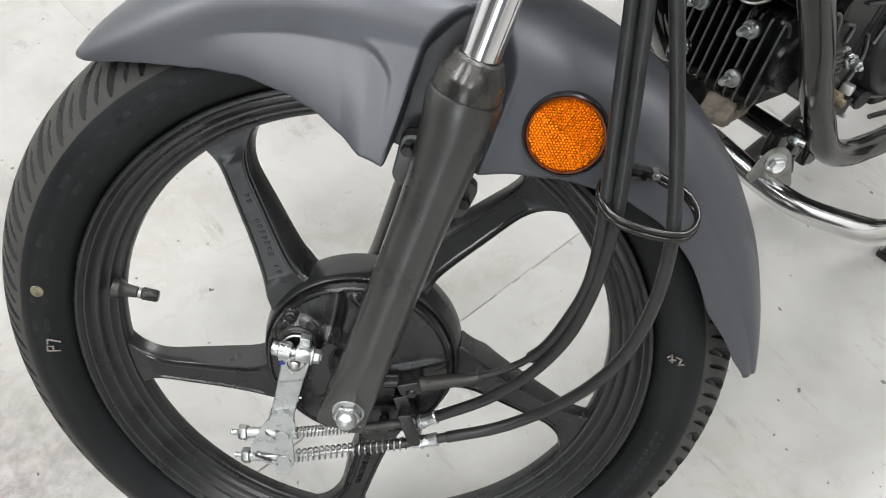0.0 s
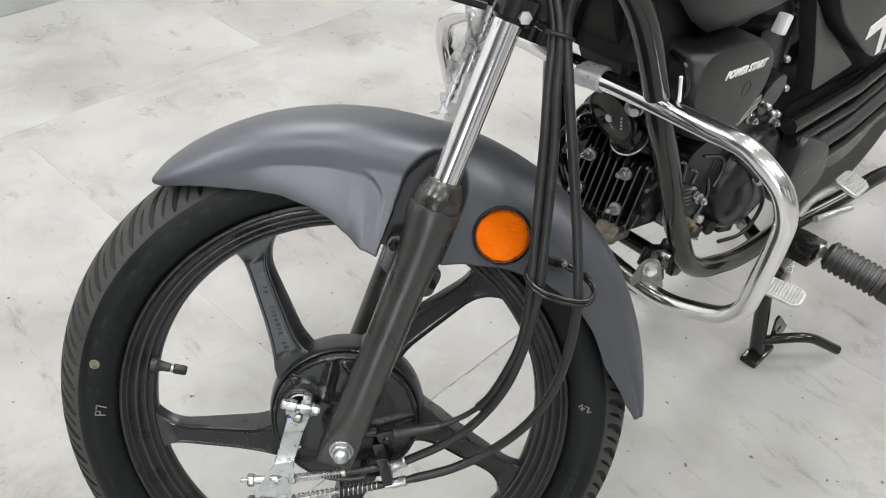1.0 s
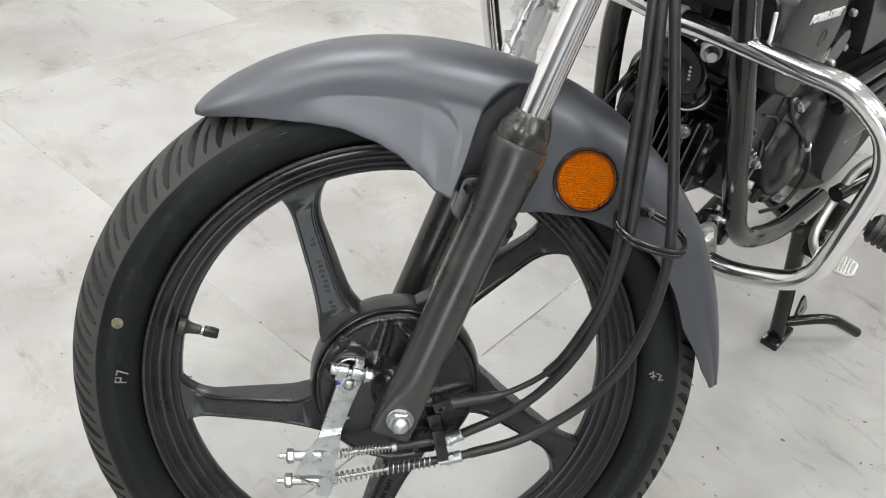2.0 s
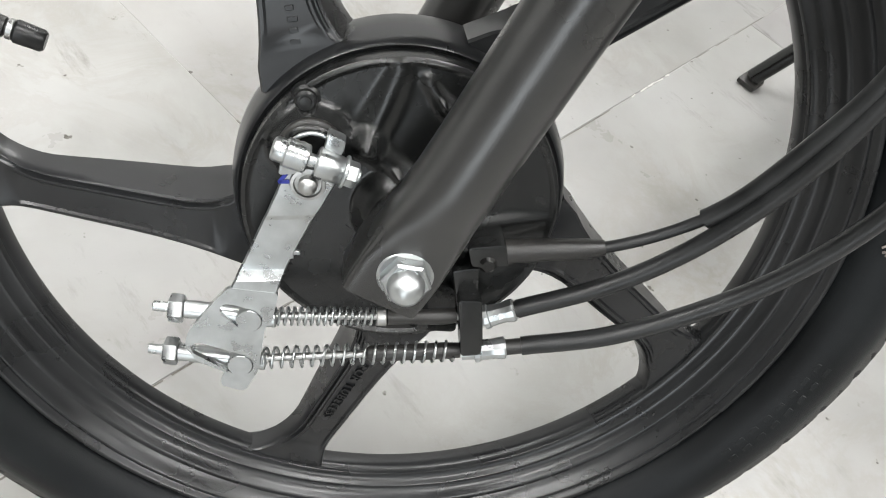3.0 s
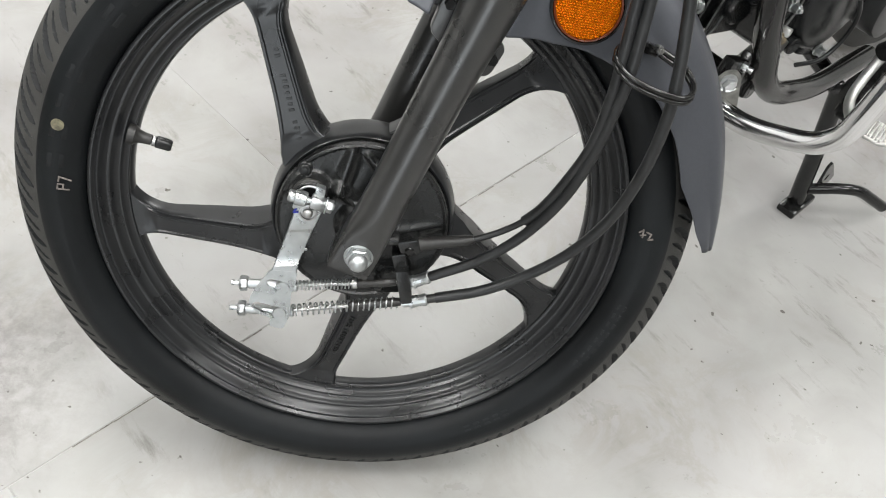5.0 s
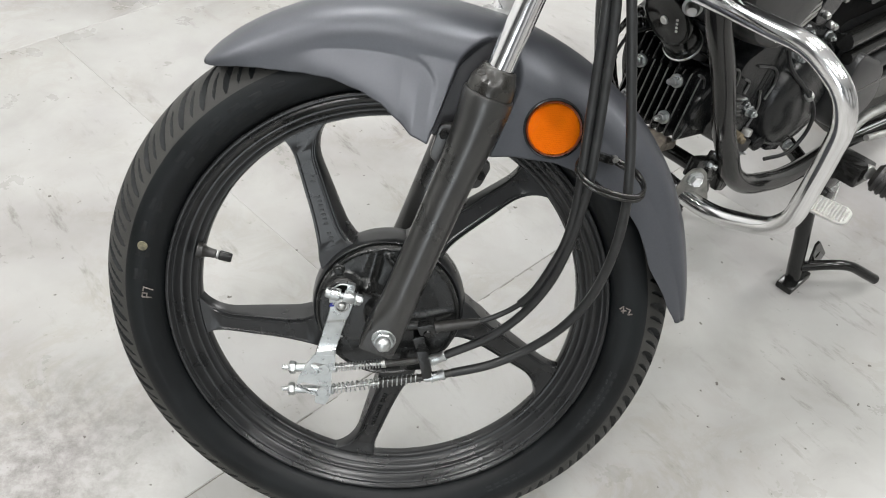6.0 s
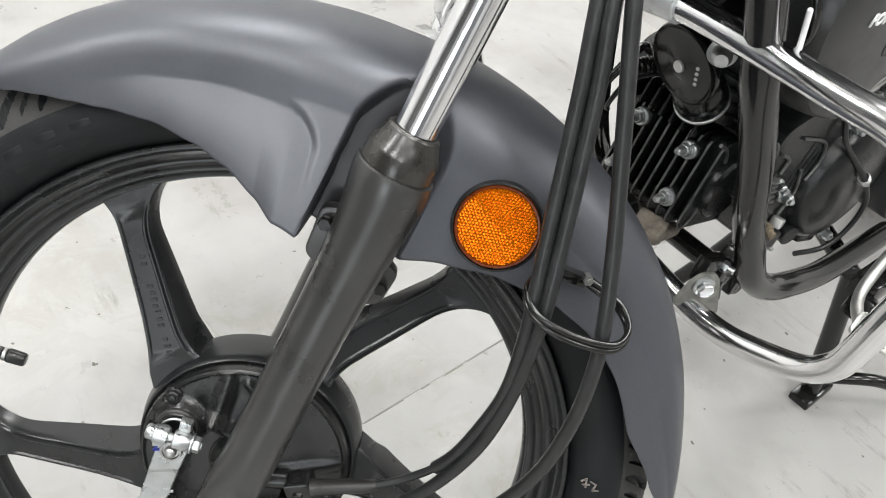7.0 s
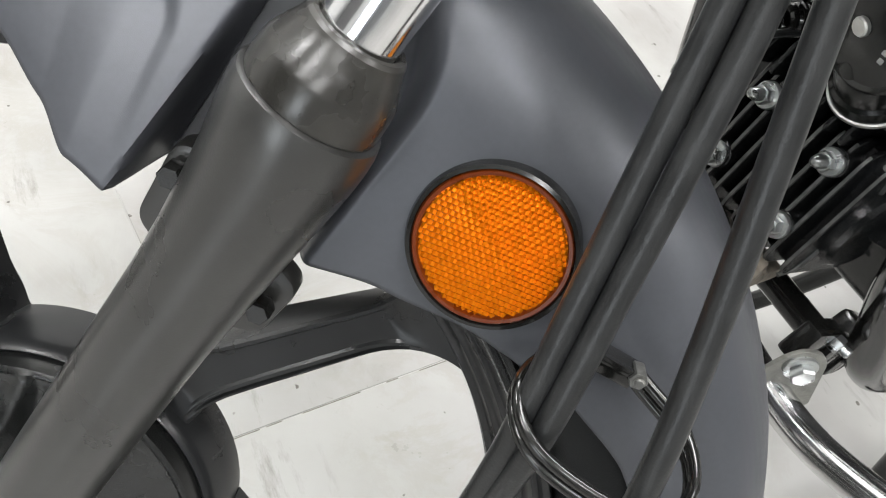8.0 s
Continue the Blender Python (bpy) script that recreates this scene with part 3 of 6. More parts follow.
def raised_bar(bm, r0, r1, a0, a1, skew=0.0, lift=0.0003):
    """A raised bar that follows the curve of the sidewall."""
    n, grid = 7, []
    for i in range(n + 1):
        r = r0 + (r1 - r0) * i / n
        y = np.interp(r, [p[0] for p in SIDEWALL], [p[1] for p in SIDEWALL])
        row = []
        for k, h in ((0, -0.0004), (0.12, lift), (0.88, lift), (1, -0.0004)):
            a = radians(a0 + (a1 - a0) * k + skew * i / n)
            hh = h if 0 < i < n else -0.0004
            row.append(bm.verts.new((r * math.cos(a), -(y + hh), r * math.sin(a))))
        grid.append(row)
    for A, B in zip(grid, grid[1:]):
        for k in range(3):
            bm.faces.new((A[k], A[k + 1], B[k + 1], B[k]))


def raised_mark(ang, r0, r1, wid):
    """One moulded character as two plain bars."""
    bm = bmesh.new()
    h = r1 - r0
    for k0, k1 in ((0.0, 0.34), (0.62, 1.0)):
        raised_bar(bm, r0 + h * k0, r0 + h * k1, ang - wid / 2, ang + wid / 2)
    bmesh.ops.recalc_face_normals(bm, faces=bm.faces)
    return bm


for angs, r0, r1, wid in (([142, 136.6, 131.2, 125.8, 120.4, 115], 0.2570, 0.2735, 3.6), ([173, 167, 161, 155], 0.2580, 0.2730, 3.2), ([300 + 2.4 * k for k in range(5)], 0.2570, 0.2640, 1.5), ([330 + 2.4 * k for k in range(8)], 0.2570, 0.2660, 1.5)):
    for ang in angs:
        part("raised_mark", raised_mark(ang, r0, r1, wid), LETTERRUBBER, tyre, "raised black moulded mark" if wid > 3 else "")


def strokes(lines, wid, m, thick=0.0005):
    bm = bmesh.new()
    for (x0, z0), (x1, z1) in lines:
        L = math.hypot(x1 - x0, z1 - z0)
        bm = join(bm, box((x0 + x1) / 2, 0, (z0 + z1) / 2, L + wid * 0.6, thick, wid, 0.0001, (0, -math.degrees(math.atan2(z1 - z0, x1 - x0)), 0), 1))
    bmesh.ops.transform(bm, matrix=m, verts=bm.verts)
    return bm


P7 = [((-0.006, -0.005), (-0.006, 0.005)), ((-0.006, 0.005), (-0.0015, 0.005)), ((-0.0015, 0.005), (-0.0015, 0.0005)), ((-0.0015, 0.0005), (-0.006, 0.0005)), ((0.001, 0.005), (0.0055, 0.005)), ((0.0055, 0.005), (0.003, -0.005))]
part("chalk_writing", strokes(P7, 0.0014, pose(-0.2575, -0.0412, 0.0115, 0, 0, 22) @ pose(0, 0, 0, 0, -78, 0)), CHALK, tyre, "pale chalk mark reading P7")
MK = [((-0.006, 0.002), (-0.002, 0.005)), ((-0.002, 0.005), (-0.003, -0.003)), ((-0.005, -0.001), (0.0, 0.0)), ((0.001, 0.003), (0.005, 0.001)), ((0.005, 0.001), (0.002, -0.005)), ((0.002, -0.005), (0.0065, -0.004))]
part("chalk_writing", strokes(MK, 0.0015, pose(0.2575, -0.0409, 0.0215, 0, -12, 0) @ pose(0, 0, 0, 0, 0, -22)), CHALK, tyre, "pale chalk mark")
part("paint_dot", lathe((-0.2588, -0.0408, 0.066), (-0.2588, -0.0428, 0.066), [(0, 0.0052), (0.0014, 0.0054), (0.0018, 0.0050)], 20), mat("faded_yellow_dot", (0.12, 0.11, 0.07), 0.8, 0, 0.5, 250), tyre, "faded pale yellow paint dot")

# ---- brake panel in the hub ----
MH = MW @ pose(0.001, 0.016, -0.006)
ML = pose(0.001, 0.016, -0.005)
CASTING = [
    # (x, z) line, half width, height of the cast webs on the panel's face
    ([(-0.0150, 0.0700), (-0.0190, 0.0500), (-0.0235, 0.0325)], 0.0105, 0.0039),
    ([(-0.0235, 0.0325), (-0.0130, 0.0260), (-0.0030, 0.0190)], 0.0100, 0.0051),
    ([(-0.0235, 0.0325), (-0.0360, 0.0290)], 0.0120, 0.0036),
    ([(-0.0050, 0.0190), (-0.0085, 0.0050)], 0.0080, 0.0036),
    ([(-0.0015, 0.0680), (0.0090, 0.0570)], 0.0065, 0.0036),
    ([(0.0090, 0.0570), (0.0200, 0.0400)], 0.0075, 0.0026),
    ([(0.0120, -0.0080), (0.0400, -0.0008), (0.0740, 0.0085)], 0.0075, 0.0020),
]


def panel_height(x, z):
    """The dish of the panel with its webs, its cam boss and its axle boss."""
    r = math.hypot(x, z)
    h = 0.0045 * (1 - (r / 0.077) ** 2)
    q = Vector((x, z))
    for line, w, top in CASTING:
        d = 1.0
        for a, b in zip(line, line[1:]):
            a, b = Vector(a), Vector(b)
            k = max(0.0, min(1.0, (q - a).dot(b - a) / (b - a).length_squared))
            d = min(d, (q - a.lerp(b, k)).length)
        k = max(0.0, 1 - d / w)
        h = max(h, h + top * k * k * (3 - 2 * k))
    for cx, cz, r0, soft, top in ((-0.0480, 0.0265, 0.0125, 0.0100, 0.0130), (0.0, 0.0, 0.0150, 0.0140, 0.0120)):
        k = max(0.0, min(1.0, 1 - (math.hypot(x - cx, z - cz) - r0) / soft))
        h = max(h, top * k * k * (3 - 2 * k) + 0.002)
    if r > 0.0735:
        # a low rolled edge
        h += 0.0012 * math.sin(math.pi * (r - 0.0735) / 0.0040)
    return h


def panel_mesh():
    bm = bmesh.new()
    segs, radii = 220, [0.0775 * (k / 72) for k in range(1, 73)]
    hub = bm.verts.new((0, -0.0345 - panel_height(0, 0), 0))
    rings = []
    for r in radii:
        rings.append([bm.verts.new((r * math.cos(a), -0.0345 - panel_height(r * math.cos(a), r * math.sin(a)), r * math.sin(a))) for a in (2 * math.pi * k / segs for k in range(segs))])
    for r, y in ((0.0780, -0.0338), (0.0782, -0.0320), (0.0782, -0.0200)):
        rings.append([bm.verts.new((r * math.cos(a), y, r * math.sin(a))) for a in (2 * math.pi * k / segs for k in range(segs))])
    for k in range(segs):
        bm.faces.new((hub, rings[0][k], rings[0][(k + 1) % segs]))
    for A, B in zip(rings, rings[1:]):
        for k in range(segs):
            j = (k + 1) % segs
            bm.faces.new((A[k], A[j], B[j], B[k]))
    bmesh.ops.recalc_face_normals(bm, faces=bm.faces)
    return bm


panel = part("brake_panel", panel_mesh(), CASTBLACK, bike, "black cast drum brake panel", MW, 30)


part("inspection_plug", join(lathe((-0.0540, -0.033, 0.0480), (-0.0540, -0.0415, 0.0480), [(0, 0.0070), (0.004, 0.0066), (0.005, 0.0052), (0.0075, 0.0050), (0.0085, 0.0040)], 20), lathe((-0.0540, -0.0410, 0.0480), (-0.0540, -0.0430, 0.0480), [(0, 0.0030), (0.0018, 0.0028), (0.002, 0.002)], 12)), BLACKPLASTIC, panel, "small black rubber inspection plug")
part("cam_seal", revolve_at((-0.0480, -0.046, 0.0280), 0.0128, 0.0026), SEALRUBBER, panel, "black rubber ring round the brake cam")

# anchor bracket for the cables and the speedometer drive, cast on the panel's lower rear
part("cable_bracket", prism(rounded([(0.0332, -0.0265), (0.0451, -0.0245), (0.0520, -0.0500), (0.0528, -0.0580), (0.0425, -0.0605), (0.0405, -0.0515)], 0.0025), -0.060, -0.078, 0.0012), CASTBLACK, panel, m=ML)
part("bracket_arm", prism(rounded([(0.0285, -0.0155), (0.0410, -0.0115), (0.0450, -0.0290), (0.0340, -0.0310)], 0.002), -0.052, -0.069, 0.0012), CASTBLACK, panel, m=ML)
part("bracket_web", slotted(rounded([(0.000, -0.036), (0.034, -0.032), (0.042, -0.060), (0.022, -0.062), (0.004, -0.056)], 0.004), [[(0.0325 + 0.0048 * math.cos(a), -0.0500 + 0.0034 * math.sin(a)) for a in (math.pi * k / 7 for k in range(14))]], -0.050, -0.058), CASTBLACK, panel, m=ML)
part("bracket_tooth", box(0.020, -0.066, -0.0470, 0.006, 0.010, 0.012, 0.001, (0, -10, 0)), CASTBLACK, panel, m=ML)
part("speedometer_drive", join(prism(rounded([(0.0320, 0.0005), (0.0500, 0.0058), (0.0545, -0.0060), (0.0366, -0.0104)], 0.0025), -0.045, -0.072, 0.0012), rod((0.010, -0.060, -0.004), (0.034, -0.060, -0.002), 0.007, 16)), CASTBLACK, panel, m=ML)
part("drive_screw", lathe((0.044, -0.071, -0.007), (0.044, -0.0735, -0.007), [(0, 0.0046), (0.001, 0.0046), (0.0025, 0.003)], 14), GLOSSBLACK, panel, m=ML)

# ---- brake arm ----
ARM_Y = -0.0765


def arm_mesh():
    """A pressed steel strip with two joggles, thicker in its lower fork."""
    sec = [(0.030, -0.0595, -0.0345, 0.0), (0.020, -0.0615, -0.0372, 0.0), (0.0075, -0.0645, -0.0415, 0.0), (0.0068, -0.0647, -0.0417, 0.0001), (0.0036, -0.0655, -0.0428, 0.0015), (0.0030, -0.0656, -0.0430, 0.0016), (-0.020, -0.0712, -0.0498, 0.0016), (-0.0254, -0.0729, -0.0511, 0.0016), (-0.0260, -0.0731, -0.0512, 0.0015), (-0.0305, -0.0743, -0.0523, -0.0006), (-0.0312, -0.0745, -0.0525, -0.0010),
           (-0.0395, -0.0768, -0.0538, -0.0010)]
    rings = []
    for z, x0, x1, dy in sec:
        y = ARM_Y + dy
        # the strip slopes a little across its length
        k = (x1 - x0)
        s = 0.10 * k
        rings.append([(x0, y, z - s), (x0 + 0.0008, y - 0.0014, z - s), (x0 + k * 0.5, y - 0.0016, z), (x1 - 0.0008, y - 0.0014, z + s), (x1, y, z + s), (x1 - 0.0006, y + 0.0014, z + s), (x0 + k * 0.5, y + 0.0016, z), (x0 + 0.0006, y + 0.0014, z - s)])
    return loft(rings)


arm = part("brake_arm", arm_mesh(), ZINC, bike, "zinc plated pressed steel brake arm", MH, 14)
lower = rounded([(x, -0.0362 + (z + 0.0362) * 1.16) for x, z in [(-0.0530, -0.0362), (-0.0538, -0.0510), (-0.0568, -0.0545), (-0.0566, -0.0786), (-0.0620, -0.0912), (-0.0738, -0.0895), (-0.0744, -0.0855), (-0.0728, -0.0818), (-0.0867, -0.0781), (-0.0938, -0.0707), (-0.0932, -0.0629), (-0.0848, -0.0490), (-0.0768, -0.0372)]], 0.0028, 4)
part("arm_fork", slotted(lower, [pear((-0.0752, -0.0508), 0.0042, (-0.0650, -0.0548), 0.0066), pear((-0.0868, -0.0766), 0.0040, (-0.0660, -0.0832), 0.0066)], -0.0792, -0.0766), ZINC, arm, "slotted lower plate of the brake arm", angle=25)
bolt_l, bolt_r = Vector((-0.0655, -0.0790, 0.0397)), Vector((-0.0290, -0.0790, 0.0332))
bd = (bolt_r - bolt_l).normalized()


def on_bolt(t, dy=0.0):
    return bolt_l + bd * t + Vector((0, dy, 0))


# a split clamp: two barrels on the cross bolt, the plate bent up behind them
clamp = part("cam_clamp", join(lathe(on_bolt(0.0050), on_bolt(0.0158), [(0, 0.0058), (0.0008, 0.0066), (0.0100, 0.0066), (0.0108, 0.0058)], 22), lathe(on_bolt(0.0192), on_bolt(0.0318), [(0, 0.0062), (0.0008, 0.0070), (0.0060, 0.0070), (0.0118, 0.0062), (0.0126, 0.0054)], 22),
                                 prism(rounded([(-0.0618, 0.0270), (-0.0610, 0.0420), (-0.0510, 0.0425), (-0.0500, 0.0300)], 0.002), -0.0725, -0.0800, 0.0010), prism(rounded([(-0.0465, 0.0290), (-0.0455, 0.0420), (-0.0370, 0.0400), (-0.0365, 0.0250)], 0.002), -0.0725, -0.0800, 0.0010)), ZINC, arm)
part("clamp_bolt", join(rod(on_bolt(0.0), on_bolt(0.0365), 0.0033, 14), lathe(on_bolt(-0.0006), on_bolt(0.0056), [(0, 0.0034), (0.0006, 0.0050), (0.0016, 0.0056), (0.0056, 0.0056), (0.0062, 0.0050)], 22)), ZINC, arm, "bright zinc clamp bolt")
part("clamp_nut", join(lathe(on_bolt(0.0318), on_bolt(0.0334), [(0, 0.0072), (0.0003, 0.0076), (0.0013, 0.0076), (0.0016, 0.0072)], 22), hexnut(on_bolt(0.0334), on_bolt(0.0386), 0.0060), rod(on_bolt(0.0384), on_bolt(0.0400), 0.0030, 12, 0.0005)), ZINC, arm, "zinc hexagon nut")
part("cam_spindle", join(lathe((-0.0482, -0.074, 0.0250), (-0.0482, -0.0850, 0.0250), [(0, 0.0082), (0.0050, 0.0082), (0.0062, 0.0078), (0.0064, 0.0064), (0.0050, 0.0060), (0.0050, 0.0044), (0.0086, 0.0042), (0.0098, 0.0030), (0.0104, 0.0012)], 26)), DULLSTEEL, arm, "round splined brake cam end")
part("wear_pointer", prism(rounded([(-0.0432, 0.0500), (-0.0350, 0.0478), (-0.0352, 0.0425), (-0.0378, 0.0385), (-0.0440, 0.0405)], 0.0012), -0.0700, -0.0775, 0.0008), ZINC, arm)
part("pointer_ring", revolve_at((-0.0478, -0.0685, 0.0330), 0.0118, 0.0012), ZINC, arm)
part("ink_mark", strokes([((-0.0012, 0.004), (-0.0025, -0.003)), ((-0.0025, -0.003), (0.0004, -0.0014)), ((-0.0012, 0.004), (0.0002, 0.0048))], 0.0013, pose(-0.0562, -0.0786, 0.0262, 0, 18, 0) @ Matrix.Scale(1.35, 4)), BLUEINK, arm, "blue ink tick mark")
for px, pz in ((-0.0560, -0.0085), (-0.0608, -0.0265)):
    part("pressed_dimple", lathe((px, -0.0752, pz), (px, -0.0764, pz), [(0, 0.0038), (0.0006, 0.0035), (0.0010, 0.0018)], 16), ZINC, arm)
for k in range(5):
    part("pressed_mark", box(-0.0645 + k * 0.0036, -0.0756, -0.0185 + k * 0.0006, 0.0022, 0.0010, 0.0032, 0.0003, (0, -10, 0), 1), ZINC, arm)
part("pressed_tab", box(-0.0482, -0.0750, -0.0142, 0.004, 0.0016, 0.0022, 0.0003, (0, -10, 0), 1), ZINC, arm)


def cable_rod(pin, nut, joint, end, z_spring0, z_spring1, spring_r, wire, turns, tag):
    """A threaded end with its nut, the clevis pin and the return spring on the inner cable."""
    nut, joint, end = Vector(nut), Vector(joint), Vector(end)
    d = (joint - nut).normalized()
    body = part(tag, join(rod(nut - d * 0.009, nut + d * 0.002, 0.0026, 12, 0.0004), rod(nut + d * 0.006, joint + d * 0.012, 0.0046, 18, 0.0006)), ZINC, bike, "zinc plated cable end rod", MH)
    part("adjuster_nut", hexnut(nut - d * 0.001, nut + d * 0.006, 0.0072), ZINC, body, "zinc hexagon nut")
    pin = Vector((pin[0], 0, pin[1]))
    part("clevis_pin", lathe(pin + Vector((0, -0.062, 0)), pin + Vector((0, -0.0800, 0)), [(0, 0.0055), (0.001, 0.0061), (0.0174, 0.0063), (0.0180, 0.0060)], 24), ZINC, body, "round zinc clevis pin")
    e = (end - joint).normalized()
    part("inner_cable", rod(joint + e * 0.006, end, 0.0020, 10, 0.0002), DULLSTEEL, body)
    s0, s1 = joint + e * z_spring0, joint + e * z_spring1
    part("return_spring", coil(s0, s1, spring_r, wire, turns), ZINC, body, "bright coiled return spring")
    return body, e


lo, e_lo = cable_rod((-0.0660, -0.0832), (-0.1035, -0.0690, -0.0885), (-0.0655, -0.0720, -0.0848), (0.046, -0.070, -0.0610), 0.010, 0.108, 0.0052, 0.00075, 19, "brake_rod")
part("spring_boot", lathe((-0.004, -0.071, -0.0715), (0.044, -0.070, -0.0612), [(0, 0.0030), (0.002, 0.0042), (0.040, 0.0044), (0.0485, 0.0040)], 16), SEALRUBBER, lo, "black rubber sleeve inside the spring")
hi, e_hi = cable_rod((-0.0650, -0.0548), (-0.1025, -0.0720, -0.0590), (-0.0640, -0.0735, -0.0560), (0.040, -0.070, -0.0400), 0.010, 0.062, 0.0042, 0.0007, 16, "brake_rod")
part("spring_cap", lathe((-0.0035, -0.0722, -0.0462), (0.0015, -0.0720, -0.0455), [(0, 0.0046), (0.0005, 0.0050), (0.0045, 0.0050), (0.005, 0.0044)], 16), DULLSTEEL, hi)
part("cable_gaiter", tube([(0.002, -0.072, -0.0455), (0.014, -0.0715, -0.044), (0.028, -0.071, -0.0415), (0.036, -0.070, -0.040)], 0.004, 12, True, [0.0042, 0.0036, 0.0042, 0.0038]), SEALRUBBER, hi)

# ---- fork legs ----
FA = radians(18.1)
LEG_Y = 0.082
FD = Vector((math.sin(FA), 0, math.cos(FA)))
FN = Vector((math.cos(FA), 0, -math.sin(FA)))


def on_leg(y, t, side=0.0):
    return Vector((0, y, 0)) + FD * t + FN * side


def leg_mesh(y, sign):
    """The lower leg: round above, flattened into the axle lug below."""
    rings = []
    data = [(-0.0205, 0.0172, 0.0140, -0.0022), (-0.0195, 0.0186, 0.0160, -0.0022), (-0.014, 0.0190, 0.0165, -0.0022), (0.0, 0.0192, 0.0166, -0.0018), (0.018, 0.0193, 0.0170, -0.0012), (0.032, 0.0191, 0.0178, -0.0005), (0.044, 0.0190, 0.0188, 0), (0.060, 0.0188, 0.0188, 0), (0.12, 0.0190, 0.0190, 0), (0.170, 0.0194, 0.0194, 0.0003), (0.190, 0.0199, 0.0199, 0.0006), (0.210, 0.0208, 0.0208, 0.0008), (0.230, 0.0222, 0.0222, 0.0006), (0.246, 0.0236, 0.0236, 0.0002), (0.258, 0.0248, 0.0248, -0.0006), (0.265, 0.0253, 0.0253, -0.0012), (0.2705, 0.0252, 0.0252, -0.0016), (0.2735, 0.0246, 0.0246, -0.0018), (0.2742, 0.0236, 0.0236, -0.0018)]
    for t, rs, ry, sh in data:
        ring = []
        flat = max(0.0, min(1.0, (0.036 - t) / 0.03))
        for k in range(40):
            a = 2 * math.pi * k / 40
            c, s = math.cos(a), math.sin(a)
            pw = 1.0 - 0.80 * flat
            c2 = math.copysign(abs(c) ** pw, c)
            s2 = math.copysign(abs(s) ** pw, s)
            ring.append(on_leg(y + s2 * ry - sign * 0.0032 * flat, t, c2 * rs + sh))
        rings.append(ring)
    return loft(rings)


legs = []
for y, sign, lab in ((-LEG_Y, -1, "black painted fork lower leg with flattened axle lug"), (LEG_Y, 1, "black painted far fork lower leg")):
    leg = part("fork_leg", leg_mesh(y, sign), FORKBLACK, bike, lab, MW, 40)
    legs.append(leg)
    part("dust_seal", lathe(on_leg(y, 0.2735, -0.0018), on_leg(y, 0.31, -0.0018), [(0, 0.0200), (0.0002, 0.0222), (0.0012, 0.0228), (0.0040, 0.0229), (0.0070, 0.0226), (0.0110, 0.0222), (0.0128, 0.0218), (0.0190, 0.0188), (0.0220, 0.0174), (0.0250, 0.0166), (0.0262, 0.0155), (0.0264, 0.0140), (0.0252, 0.0128)], 56), SEALDUST, leg, "dusty black rubber dust seal", angle=26)
    part("stanchion", rod(on_leg(y, 0.27, -0.0018), on_leg(y, 0.62, -0.0018), 0.0129, 56, 0.001), CHROME, leg, "chromed fork stanchion tube")
    lug = on_leg(y, 0.205, -0.018)
    part("fender_lug", join(prism(rounded([(on_leg(0, 0.185, -0.012).x, on_leg(0, 0.185, -0.012).z), (on_leg(0, 0.232, -0.012).x, on_leg(0, 0.232, -0.012).z), (on_leg(0, 0.226, -0.031).x, on_leg(0, 0.226, -0.031).z), (on_leg(0, 0.192, -0.029).x, on_leg(0, 0.192, -0.029).z)], 0.006), y + 0.014, y + 0.026, 0.002),
                            prism(rounded([(on_leg(0, 0.172, 0.012).x, on_leg(0, 0.172, 0.012).z), (on_leg(0, 0.212, 0.012).x, on_leg(0, 0.212, 0.012).z), (on_leg(0, 0.206, 0.032).x, on_leg(0, 0.206, 0.032).z), (on_leg(0, 0.180, 0.030).x, on_leg(0, 0.180, 0.030).z)], 0.006), y + 0.014, y + 0.026, 0.002)) if y < 0 else rod(on_leg(y - 0.02, 0.2, -0.02), on_leg(y - 0.03, 0.2, -0.02), 0.008), FORKBLACK, leg)
    if y < 0:
        part("fender_bolt", hexnut(on_leg(y + 0.012, 0.219, -0.0245), on_leg(y + 0.004, 0.219, -0.0245), 0.0045), GLOSSBLACK, leg, "black fender bolt")
        part("fender_bolt", hexnut(on_leg(y + 0.012, 0.195, 0.0245), on_leg(y + 0.004, 0.195, 0.0245), 0.0045), GLOSSBLACK, leg)
leg = legs[0]
part("axle_washer", lathe((0, -0.1015, 0), (0, -0.1045, 0), [(0, 0.0118), (0.0008, 0.0126), (0.0022, 0.0126), (0.003, 0.0118)], 36), ZINC, leg, m=pose(0, 0.008, 0))
part("axle_nut", join(hexnut((0, -0.1040, 0), (0, -0.1115, 0), 0.0112), lathe((0, -0.1105, 0), (0, -0.1205, 0), [(0, 0.0084), (0.0010, 0.0083), (0.005, 0.0078), (0.0075, 0.0063), (0.0092, 0.0040), (0.0100, 0.0012)], 28)), ZINC, leg, "zinc plated domed axle nut", m=pose(0, 0.008, 0))
part("axle_shaft", rod((0, -0.104, 0), (0, 0.108, 0), 0.0065, 16), DULLSTEEL, leg, m=pose(0, 0.008, 0))

# ---- front fender ----
MF = MW @ pose(-0.004, 0, -0.001)
FENDER_W = 0.87
CROWN = [(4, 0.3290), (14, 0.3320), (24, 0.3360), (33, 0.3390), (42, 0.3400), (55, 0.3395), (66, 0.3380), (77, 0.3345), (90, 0.3340), (104, 0.3335), (112.57, 0.3315), (118.28, 0.3295), (122.09, 0.3272), (124.47, 0.3252), (125.9, 0.3228)]
